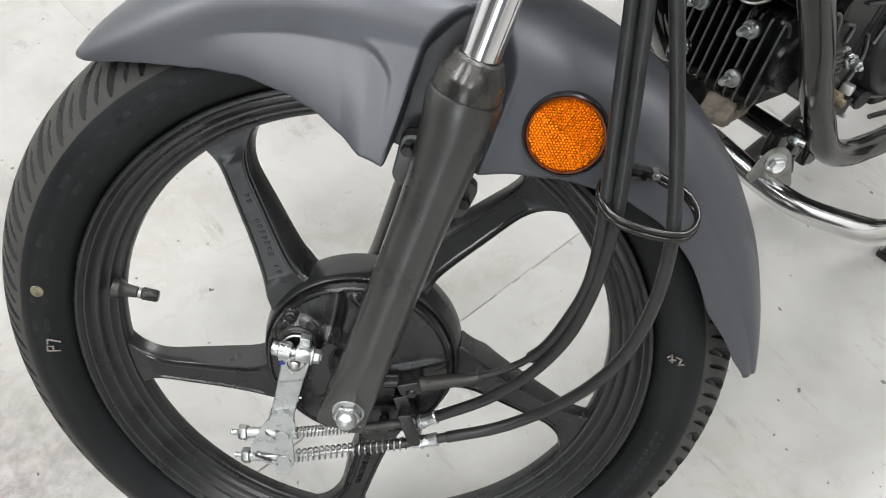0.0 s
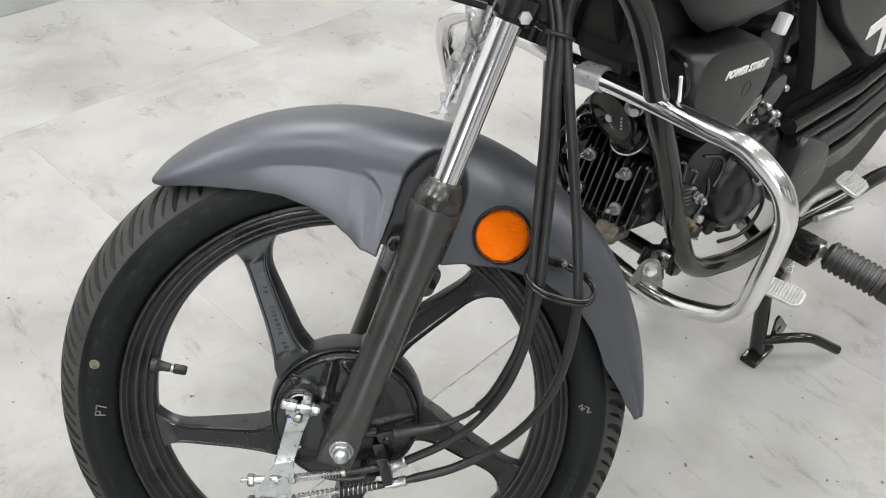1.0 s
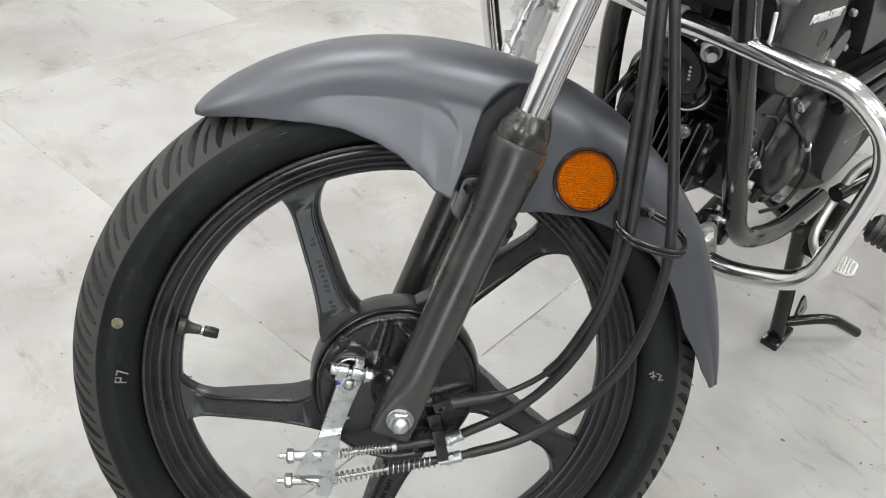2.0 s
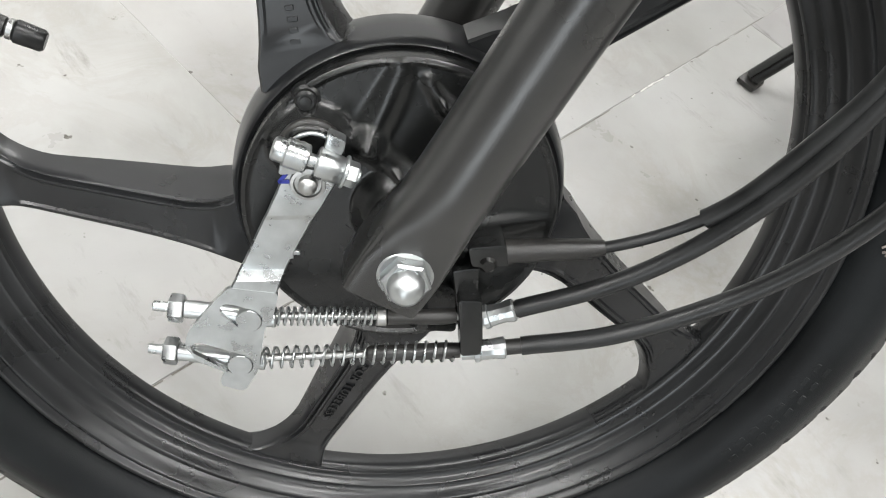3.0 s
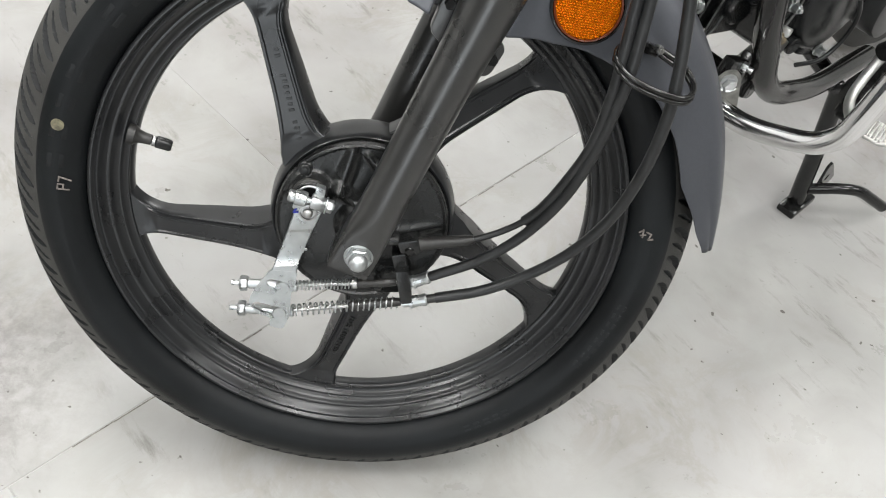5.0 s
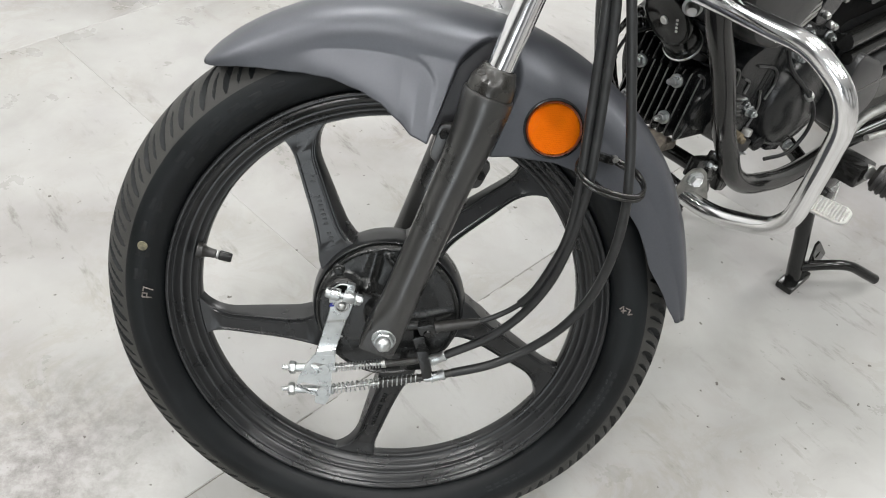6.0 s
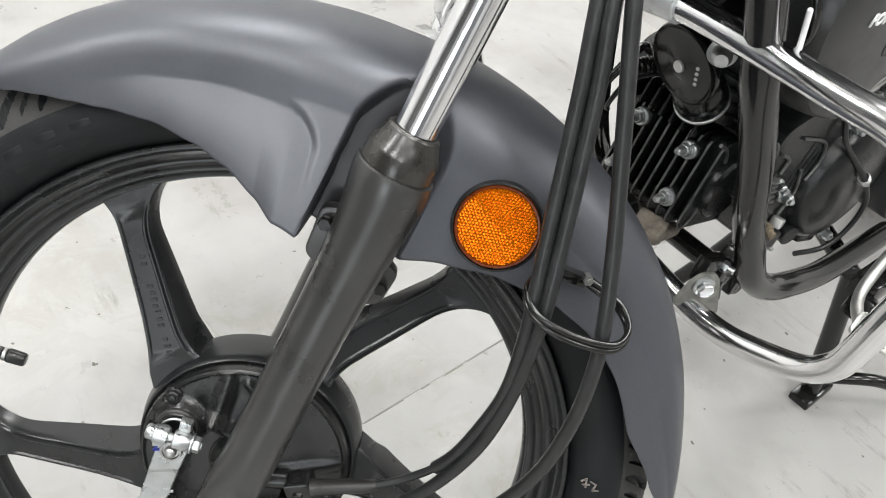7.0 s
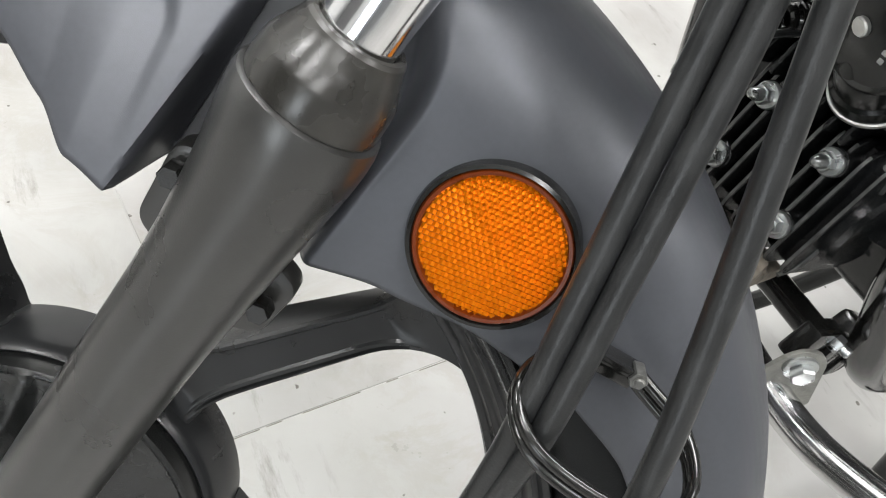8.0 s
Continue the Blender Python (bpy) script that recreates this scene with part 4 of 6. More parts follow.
EDGE = [(4, 0.3140, 0.058), (8, 0.3030, 0.061), (17.7, 0.2860, 0.0625), (26, 0.2850, 0.064), (34, 0.2800, 0.0655), (41, 0.2700, 0.0675), (46, 0.2590, 0.0690), (49, 0.2530, 0.0695), (57, 0.2330, 0.0690), (64.5, 0.2150, 0.0690),
        (72, 0.2120, 0.0860), (79, 0.2105, 0.1020), (85.2, 0.2170, 0.0990), (88.9, 0.2280, 0.0890), (93.8, 0.2430, 0.0810), (98.2, 0.2540, 0.0745), (104.38, 0.2675, 0.0665), (110.85, 0.2785, 0.0595), (114.47, 0.2862, 0.0560), (117.71, 0.2945, 0.0532), (121.14, 0.3035, 0.0500), (123.52, 0.3097, 0.0462), (125.13, 0.3145, 0.0415), (125.9, 0.3180, 0.0365)]
CREASE = [(4, 0.3200, 0.054), (17, 0.3110, 0.0575), (34, 0.3050, 0.0600), (48, 0.2980, 0.0630), (58, 0.2910, 0.0650), (65, 0.2885, 0.0662), (78, 0.2870, 0.0668), (85.2, 0.2880, 0.0655), (90.3, 0.2920, 0.0630), (97.9, 0.2945, 0.0585), (105.33, 0.2970, 0.0555), (109.71, 0.2955, 0.0550), (114.47, 0.2965, 0.0545), (118.28, 0.3010, 0.0532), (122.09, 0.3085, 0.0500), (124.47, 0.3140, 0.0450), (125.9, 0.3185, 0.0380)]


def steps(a, b, n):
    return [a + (b - a) * k / n for k in range(n + 1)]


def ease(x):
    x = max(0.0, min(1.0, x))
    return x * x * (3 - 2 * x)


def fender_profile(phi, n=26):
    """From the crown to the lower edge: (radius, half width)."""
    (rc,), (re, ye), (rk, yk) = interp(phi, CROWN), interp(phi, EDGE), interp(phi, CREASE)
    pts = []
    m = 15
    for k in range(m + 1):
        a = (math.pi / 2) * k / m
        # a rounded crown that meets the crease
        pts.append((rk + (rc - rk) * math.cos(a) ** 0.80, yk * math.sin(a) ** 0.92))
    lift = 0.0031 * ease((121 - phi) / 12)
    for k in range(1, n - m):
        t = k / (n - m - 1)
        bow = math.sin(math.pi * t) * 0.002 * ease((118 - phi) / 10)
        y = yk + (ye - yk) * t + bow
        # the sunk side panel ends at a rounded upright crease
        corner = 81.2 + 5.5 * max(0.0, 1 - t / 0.36) ** 2
        y -= lift * ease((phi - corner) / 1.3) * (t / 0.12 if t < 0.12 else max(0.0, 1 - (t - 0.12) / 0.75))
        pts.append((rk + (re - rk) * t, y))
    return pts


def resample(pts, n):
    """The same line with n points at even steps along it."""
    p = np.array(pts)
    run = np.concatenate(([0.0], np.cumsum(np.hypot(*np.diff(p, axis=0).T))))
    at = np.linspace(0, run[-1], n)
    return list(zip(np.interp(at, run, p[:, 0]).tolist(), np.interp(at, run, p[:, 1]).tolist()))


def blended(phi, n=72):
    """An even profile, whose crease softens towards the front of the fender."""
    pts = np.array(resample(fender_profile(phi, 40), n))
    w = ease((phi - 97) / 14)
    if w == 0.0:
        return [tuple(q) for q in pts.tolist()]
    h = 15
    g = np.exp(-0.5 * (np.arange(-h, h + 1) / 6.0) ** 2)
    g /= g.sum()
    head = pts[h:0:-1] * np.array([1.0, -1.0])
    tail = 2 * pts[-1] - pts[-2:-h - 2:-1]
    full = np.vstack((head, pts, tail))
    soft = np.column_stack([np.convolve(full[:, k], g, "valid") for k in (0, 1)])
    soft[0, 1] = 0.0
    return [tuple(q) for q in (pts + (soft - pts) * w).tolist()]


def recess(r, phi):
    """How far a point lies inside the hollow that lets the fork leg pass: 0 outside, 1 inside."""
    x, z = r * math.cos(radians(phi)), r * math.sin(radians(phi))
    t = x * FD.x + z * FD.z
    side = x * FN.x + z * FN.z + 0.0015
    if t > 0.322:
        return 0.0
    w = 0.0335 if t < 0.282 else 0.0335 * math.sqrt(max(0.0, 1 - ((t - 0.282) / 0.040) ** 2))
    band = 0.0042 if side < 0 else 0.009
    return ease((w - abs(side)) / (band + 0.006 * ease((t - 0.275) / 0.03)))


LEG_ANG = 71.25


def slanted(q, r):
    """Rows near the fork run along its leg instead of straight out from the axle."""
    w = ease((q - 50) / 10) * ease((102 - q) / 12)
    c = 0.30 * math.sin(radians(q - LEG_ANG))
    return q + w * (math.degrees(math.asin(max(-1.0, min(1.0, c / r)))) - (q - LEG_ANG))


def fender_mesh():
    bm = bmesh.new()
    rows = []
    qs = steps(4, 58, 54) + steps(58, 88, 220)[1:] + steps(88, 125.9, 44)[1:]
    for q in qs:
        first = blended(q)
        pts = []
        for k, (r0, y0) in enumerate(first):
            phi = slanted(q, r0)
            prof = blended(phi)
            r, y = prof[k]
            m = recess(r, phi)
            pts.append((r, y + (min(y, 0.0500) - y) * m, math.cos(radians(phi)), math.sin(radians(phi))))
        near = [bm.verts.new((r * c, -y * FENDER_W, r * s)) for r, y, c, s in reversed(pts)]
        far = [bm.verts.new((r * c, y * FENDER_W, r * s)) for r, y, c, s in pts[1:]]
        rows.append(near + far)
    for A, B in zip(rows, rows[1:]):
        for i in range(len(A) - 1):
            bm.faces.new((A[i], A[i + 1], B[i + 1], B[i]))
    bmesh.ops.recalc_face_normals(bm, faces=bm.faces)
    return bm


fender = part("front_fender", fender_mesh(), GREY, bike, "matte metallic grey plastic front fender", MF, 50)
# near-black on the hollow's inner faces stands for the shade beside the leg
fender.data.materials.append(mat("recess_shade_black", (0.022, 0.022, 0.024), 0.4, 0, 0.15, 60, 0.1, 900))
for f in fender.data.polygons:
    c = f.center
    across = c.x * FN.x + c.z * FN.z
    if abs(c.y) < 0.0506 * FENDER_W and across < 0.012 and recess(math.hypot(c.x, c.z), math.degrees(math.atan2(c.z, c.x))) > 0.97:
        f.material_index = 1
sol = fender.modifiers.new("thickness", "SOLIDIFY")
sol.thickness, sol.offset = 0.0024, 0

# amber reflector in its black bezel
RM = pose(0.1545, -0.0615, 0.2275, 90 - 6, 0, -3)
bez = lathe((0, 0, -0.005), (0, 0, 0.006), [(0, 0.0270), (0.0005, 0.0298), (0.0065, 0.0298), (0.0090, 0.0290), (0.0094, 0.0276), (0.0072, 0.0270), (0.0052, 0.0268), (0.0050, 0.0)], 64)
bmesh.ops.transform(bez, matrix=RM, verts=bez.verts)
boss = lathe((0, 0, -0.0080), (0, 0, 0.0), [(0, 0.0372), (0.0052, 0.0352), (0.0074, 0.0338), (0.0080, 0.0322), (0.0078, 0.0290)], 72)
bmesh.ops.transform(boss, matrix=RM, verts=boss.verts)
part("reflector_boss", boss, GREY, fender, "round raised pad moulded in the fender", MF)
reflector = part("reflector_bezel", bez, GLOSSBLACK, bike, "round black reflector bezel", MF)


def prisms():
    """Small six-sided corner prisms side by side, as in a moulded reflector."""
    bm = bmesh.new()
    p = 0.00225
    R0 = 0.0286
    n = int(R0 / (p * 0.866)) + 1
    for j in range(-n, n + 1):
        for i in range(-n, n + 1):
            x = (i + (0.5 if j % 2 else 0)) * p
            y = j * p * 0.866
            if math.hypot(x, y) > R0:
                continue
            ring = [bm.verts.new((x + p * 0.56 * math.cos(radians(30 + 60 * k)), y + p * 0.56 * math.sin(radians(30 + 60 * k)), 0.0014 + (0.0008 if k % 2 else 0.0))) for k in range(6)]
            # the two halves of the lens lean opposite ways
            lean = 0.0002 if x * 0.64 + y * 0.77 > 0 else -0.0002
            tip = bm.verts.new((x + lean * 0.64, y + lean * 0.77, 0.0031))
            for k in range(6):
                bm.faces.new((ring[k], ring[(k + 1) % 6], tip))
    bmesh.ops.transform(bm, matrix=RM, verts=bm.verts)
    return bm


lens = part("reflector_lens", prisms(), LENS, reflector, "amber moulded prism reflector lens", angle=5)
tagged(lens, kind="stuff")
rimr = lathe((0, 0, 0.0005), (0, 0, 0.0045), [(0, 0.0272), (0.0028, 0.0272), (0.0036, 0.0266), (0.0034, 0.0254), (0.0010, 0.0247)], 64, False)
bmesh.ops.transform(rimr, matrix=RM, verts=rimr.verts)
part("lens_rim", rimr, mat("amber_rim", (0.09, 0.016, 0.002), 0.32, 0, 0.05, 100, spec=0.2), reflector, "smooth dark amber edge of the lens")
part("fender_screw", lathe((0.1835, -0.0755, 0.2155), (0.1835, -0.079, 0.2155), [(0, 0.0012), (0.0025, 0.0010), (0.0032, 0.0005)], 10), CASTALU, fender, m=pose(0.007, 0.016, 0.003))

# wire guide loop that holds the cables to the fender
loop_pts = [(0.204, -0.068, 0.192), (0.186, -0.082, 0.192), (0.1785, -0.098, 0.187), (0.188, -0.110, 0.177), (0.212, -0.113, 0.169), (0.236, -0.108, 0.165), (0.246, -0.094, 0.170), (0.240, -0.080, 0.180), (0.220, -0.070, 0.189)]
guide = part("cable_guide", tube(smooth_path(loop_pts, 6), 0.0022, 10), GLOSSBLACK, bike, "black wire loop guiding the cables", MW @ pose(-0.006, 0.003, 0.014))
part("cable_guide_ring", tube(smooth_path([(a, b, c - 0.0042) for a, b, c in loop_pts], 6), 0.0021, 10), GLOSSBLACK, guide)
WORNSTEEL = mat("worn_dark_steel", (0.20, 0.20, 0.19), 0.42, 0.8, 0.3, 300, 0.3, 1200)
part("guide_tab", join(box(0.2090, -0.0680, 0.1885, 0.020, 0.0080, 0.0085, 0.0012, (0, 14, 8)), box(0.2105, -0.0728, 0.1912, 0.018, 0.003, 0.0030, 0.0008, (0, 14, 8))), GLOSSBLACK, guide)
part("guide_bolt", join(hexnut((0.2185, -0.066, 0.1885), (0.2190, -0.0745, 0.1890), 0.0036), rod((0.2190, -0.0745, 0.1890), (0.2192, -0.0765, 0.1892), 0.0020, 10)), WORNSTEEL, guide)

# ---- control cables ----
cab_lo = [(0.0756, -0.0535, -0.0592), (0.1178, -0.0550, -0.0440), (0.1576, -0.0600, -0.0166), (0.1885, -0.0690, 0.0185), (0.2103, -0.0800, 0.0624), (0.2209, -0.0910, 0.1126), (0.2235, -0.0985, 0.1578), (0.2216, -0.1010, 0.1930), (0.2176, -0.0970, 0.2344), (0.2103, -0.0940, 0.2853), (0.2032, -0.0910, 0.3327), (0.1970, -0.0880, 0.3742), (0.191, -0.080, 0.429), (0.198, -0.081, 0.469), (0.220, -0.083, 0.524), (0.239, -0.083, 0.574)]
cab_hi = [(0.0677, -0.0515, -0.038), (0.1085, -0.055, -0.0129), (0.141, -0.061, 0.0205), (0.1642, -0.073, 0.065), (0.1763, -0.087, 0.1133), (0.1826, -0.096, 0.1594), (0.1853, -0.1005, 0.1955), (0.1867, -0.097, 0.2363), (0.1877, -0.094, 0.2844), (0.1879, -0.091, 0.3295), (0.1858, -0.088, 0.3717), (0.1852, -0.081, 0.424), (0.1762, -0.073, 0.469), (0.1632, -0.067, 0.534)]
cab_sp = [(0.052, -0.049, -0.0075), (0.0709, -0.05, -0.002), (0.1007, -0.051, 0.0058), (0.1292, -0.054, 0.0227), (0.1498, -0.062, 0.0472), (0.1645, -0.074, 0.0847), (0.1745, -0.087, 0.125), (0.1775, -0.095, 0.1702), (0.1775, -0.097, 0.2), (0.1778, -0.0945, 0.2363), (0.1785, -0.091, 0.2844), (0.179, -0.088, 0.3295), (0.1784, -0.085, 0.3717), (0.1797, -0.077, 0.424), (0.1722, -0.069, 0.469), (0.1702, -0.063, 0.534)]
for pts, r, lab in ((cab_lo, 0.0050, "black sheathed front brake cable"), (cab_hi, 0.0048, "black sheathed second brake cable"), (cab_sp, 0.0030, "thin black speedometer cable")):
    path = smooth_path(pts, 8)
    cb = part("control_cable", tube(path, r, 14), CABLE, bike, lab, MW)
    if r > 0.004:
        p, q = path[0], path[1]
        d = (p - q).normalized()
        gap = 0.008 if r > 0.0049 else 0.001
        f0 = p + d * gap
        part("ferrule", lathe(f0, f0 + d * 0.024, [(0, 0.0052), (0.001, 0.0060), (0.004, 0.0058), (0.006, 0.0053), (0.009, 0.0054), (0.012, 0.0056), (0.0135, 0.0056), (0.0140, 0.0064), (0.0165, 0.0064), (0.0170, 0.0046), (0.0235, 0.0044)], 12), ZINC, cb, "crimped zinc cable ferrule", angle=20)
        part("cable_core_end", rod(p - d * 0.001, p + d * (gap + 0.002), 0.0042, 12), SEALRUBBER, cb)
    else:
        p, q = path[0], path[10]
        part("cable_boot", tube(path[:17], 0.0056, 14, True, [0.0066, 0.0068, 0.0062, 0.0060, 0.0060, 0.0064, 0.0060, 0.0058, 0.0058, 0.0057, 0.0056, 0.0056, 0.0055, 0.0054, 0.0052, 0.0046, 0.0038]), SEALRUBBER, cb, "black rubber cable boot")
        part("upper_sheath", tube(path[28:], 0.0048, 14), CABLE, cb)
part("cable_tie", tube(smooth_path([(0.176, -0.094, 0.412), (0.194, -0.094, 0.408), (0.204, -0.082, 0.404), (0.196, -0.066, 0.407), (0.178, -0.068, 0.412), (0.172, -0.082, 0.413), (0.176, -0.094, 0.412)], 5), 0.0018, 8), BLACKPLASTIC, bike, "black cable tie", MW @ pose(-0.006, 0.003, 0.014))

# ---- lower yoke, cowl and the wire stay in front ----
yoke = part("lower_yoke", join(rod(on_leg(-LEG_Y, 0.453), on_leg(-LEG_Y, 0.480), 0.0200, 32, 0.004), rod(on_leg(LEG_Y, 0.453), on_leg(LEG_Y, 0.480), 0.0200, 32, 0.004), box(on_leg(0, 0.469, 0.012).x, 0, on_leg(0, 0.469, 0.012).z, 0.045, 0.15, 0.026, 0.005, (0, math.degrees(FA), 0)), rod(on_leg(0, 0.44, 0.034), on_leg(0, 0.66, 0.034), 0.024, 24)), GLOSSBLACK, bike, "black forged lower fork yoke", MW)
part("pinch_bolt", hexnut(on_leg(-0.116, 0.462, 0.006), on_leg(-0.108, 0.462, 0.006), 0.006), DULLSTEEL, yoke)
part("pinch_bolt", hexnut(on_leg(-0.075, 0.470, -0.026), on_leg(-0.075, 0.470, -0.018), 0.006), DULLSTEEL, yoke)


def cowl_mesh():
    rings = []
    # lower bowl of the headlamp cowl, seen from above its nose
    for k, (z, x0, x1, w) in enumerate(((0.4680, 0.098, 0.126, 0.045), (0.4705, 0.094, 0.150, 0.062), (0.478, 0.086, 0.165, 0.078), (0.487, 0.074, 0.176, 0.088), (0.4925, 0.040, 0.184, 0.092), (0.500, 0.030, 0.192, 0.096), (0.515, 0.026, 0.198, 0.100), (0.55, 0.022, 0.205, 0.104), (0.62, 0.030, 0.215, 0.104), (0.66, 0.06, 0.21, 0.09))):
        cx, rx = (x0 + x1) / 2, (x1 - x0) / 2
        rings.append([(cx + math.copysign(abs(math.cos(a)) ** 0.75, math.cos(a)) * rx, math.copysign(abs(math.sin(a)) ** 0.75, math.sin(a)) * w, z) for a in (2 * math.pi * j / 36 for j in range(36))])
    return loft(rings)


cowl = part("headlamp_cowl", cowl_mesh(), TANKGREY, bike, "dark matte grey headlamp cowl", MW @ pose(0, 0, 0), 40)
part("cowl_marking", box(0.062, -0.100, 0.512, 0.022, 0.002, 0.006, 0.0005), WHITEMARK, cowl, "white marking bar")
stay = part("indicator_stay", tube([(0.118, -0.085, 0.4445), (0.07, -0.092, 0.4555), (0.023, -0.100, 0.4665)], 0.0050, 12), GLOSSBLACK, bike, "bare black turn signal stalk", MW)
part("stay_end", box(0.0225, -0.1, 0.4667, 0.004, 0.014, 0.022, 0.001, (0, 12, 0)), GLOSSBLACK, stay)

# torn wrapping film left on the far stanchion
def film_mesh(seed, top, bottom, width, turns):
    r = random.Random(seed)
    bm = bmesh.new()
    rows = []
    n = 26
    for k in range(n + 1):
        t = top + (bottom - top) * k / n
        a0 = turns * k / n + r.uniform(-0.25, 0.25)
        row = []
        for j in range(9):
            a = a0 + (j / 8 - 0.5) * width * (0.6 + 0.6 * r.random())
            rad = 0.017 + 0.010 * r.random() * abs(j / 4 - 1)
            row.append(bm.verts.new(on_leg(LEG_Y + math.sin(a) * rad, t + r.uniform(-0.003, 0.003), math.cos(a) * rad)))
        rows.append(row)
    for A, B in zip(rows, rows[1:]):
        for i in range(8):
            bm.faces.new((A[i], A[i + 1], B[i + 1], B[i]))
    return bm


def ribbon(pts, width, seed, crumple=0.003):
    """A crumpled strip of film along a line."""
    r = random.Random(seed)
    path = smooth_path(pts, 8)
    bm = bmesh.new()
    rows = []
    turn = r.uniform(0, 3)
    for i, p in enumerate(path):
        d = (path[min(i + 1, len(path) - 1)] - path[max(i - 1, 0)]).normalized()
        u, v, _ = frame_along(d)
        turn += r.uniform(-0.25, 0.3)
        w = width * (0.6 + 0.5 * r.random())
        rows.append([bm.verts.new(p + (u * math.cos(turn) + v * math.sin(turn)) * (w * (j / 4 - 0.5)) + Vector((r.uniform(-1, 1), r.uniform(-1, 1), r.uniform(-1, 1))) * crumple) for j in range(5)])
    for A, B in zip(rows, rows[1:]):
        for i in range(4):
            bm.faces.new((A[i], A[i + 1], B[i + 1], B[i]))
    return bm


film = part("wrapping_film", film_mesh(3, 0.47, 0.31, 3.4, -0.6), FILM, None, "", MW, 60)
tagged(film, "torn clear wrapping film clinging to the chrome fork tube", "wrapping film")
for i, (pts, w) in enumerate((([(0.128, 0.070, 0.462), (0.116, 0.068, 0.440), (0.114, 0.070, 0.405), (0.106, 0.075, 0.360), (0.095, 0.078, 0.318)], 0.016), ([(0.116, 0.066, 0.455), (0.112, 0.062, 0.425), (0.122, 0.060, 0.390), (0.133, 0.058, 0.366), (0.126, 0.060, 0.368)], 0.009),
                              ([(0.140, 0.070, 0.470), (0.128, 0.070, 0.450), (0.124, 0.068, 0.420), (0.118, 0.070, 0.385)], 0.014), ([(0.110, 0.076, 0.400), (0.104, 0.074, 0.370), (0.100, 0.076, 0.340), (0.088, 0.080, 0.312)], 0.020))):
    part("film_strip", ribbon(pts, w, 20 + i), FILM, film, angle=60)

# ---- body frame: x back along the bike, y to its far side, z up ----
MB = pose(0.19, 0.167, 0, 0, 0, 42.0)


def bpart(name, bm, material, parent=None, label="", angle=38):
    return part(name, bm, material, parent or bike, label, MB if parent is None else None, angle)


# frame tubes
dt = [(-0.085, -0.095, 0.85), (-0.058, -0.105, 0.805), (0.006, -0.112, 0.730), (0.0576, -0.1154, 0.6384), (0.0773, -0.1191, 0.5897), (0.1166, -0.1231, 0.5158), (0.1517, -0.1262, 0.4375), (0.1791, -0.1299, 0.3880), (0.2000, -0.1322, 0.3520), (0.2245, -0.1333, 0.3270), (0.2526, -0.1347, 0.3075), (0.2915, -0.1365, 0.2910), (0.3873, -0.1358, 0.2606), (0.56, -0.130, 0.235)]
frame_tube = bpart("frame_downtube", tube(smooth_path(dt, 8), 0.0140, 22), GLOSSBLACK, None, "gloss black frame downtube and cradle")
bpart("frame_downtube", tube(smooth_path([(-0.050, -0.075, 0.83), (-0.015, -0.070, 0.785), (0.017, -0.030, 0.728), (0.057, 0.010, 0.651), (0.096, 0.040, 0.575), (0.138, 0.050, 0.447)] + [(x, -0.064 - y, z) for x, y, z in dt[8:]], 8), 0.0140, 18), GLOSSBLACK, None, "gloss black far frame downtube")
bpart("cross_tube", rod((0.225, -0.12, 0.310), (0.225, 0.12, 0.310), 0.011, 16), GLOSSBLACK, frame_tube)
bpart("steering_head", rod((-0.02, 0, 0.71), (-0.07, 0, 0.86), 0.028, 24), GLOSSBLACK, None, "gloss black steering head")

# crash guard loop
gl = [(0.0590, -0.037, 0.6190), (0.0588, -0.0673, 0.6215), (0.0588, -0.1081, 0.6225), (0.0598, -0.1800, 0.6225), (0.0610, -0.2200, 0.6215), (0.0645, -0.2500, 0.6065), (0.0690, -0.2680, 0.5880), (0.0764, -0.2767, 0.5571), (0.0858, -0.2736, 0.5167), (0.0954, -0.2680, 0.4755), (0.1039, -0.2630, 0.4389), (0.1115, -0.2560, 0.4060), (0.1165, -0.2380, 0.3790), (0.1215, -0.2054, 0.3580), (0.1250, -0.1635, 0.3410), (0.1250, -0.1214, 0.3400), (0.1220, -0.0634, 0.3520), (0.121, -0.037, 0.354)]
gl = [(x, -0.074 - y, z) for x, y, z in reversed(gl[1:])] + gl
guard = bpart("crash_guard", tube(smooth_path(gl, 14), 0.0114, 28), CHROME, None, "chromed tubular crash guard")
GUARDZINC = mat("dusty_zinc_plate", (0.19, 0.19, 0.175), 0.5, 0.6, 0.4, 70, 0.3, 500, 0.12)
GM = pose(0.127, -0.1245, 0.370, 0, 0, -30)
plate = prism(rounded([(-0.022, -0.020), (-0.013, 0.005), (-0.006, 0.0140), (0.006, 0.0145), (0.014, 0.007), (0.020, -0.012), (0.0275, -0.036), (0.024, -0.041), (0.004, -0.032), (-0.014, -0.028)], 0.005), 0.0015, -0.0015, 0.0006)
bolt = join(lathe((0, -0.0012, 0), (0, -0.0045, 0), [(0, 0.0104), (0.0026, 0.0102), (0.0032, 0.0094)], 22), hexnut((0, -0.0040, 0), (0, -0.0105, 0), 0.0076))
for bm in (plate, bolt):
    bmesh.ops.transform(bm, matrix=GM, verts=bm.verts)
bpart("guard_plate", plate, GUARDZINC, guard, "dusty zinc mounting plate of the guard")
bpart("guard_bolt", bolt, ZINC, guard, "zinc guard bolt")
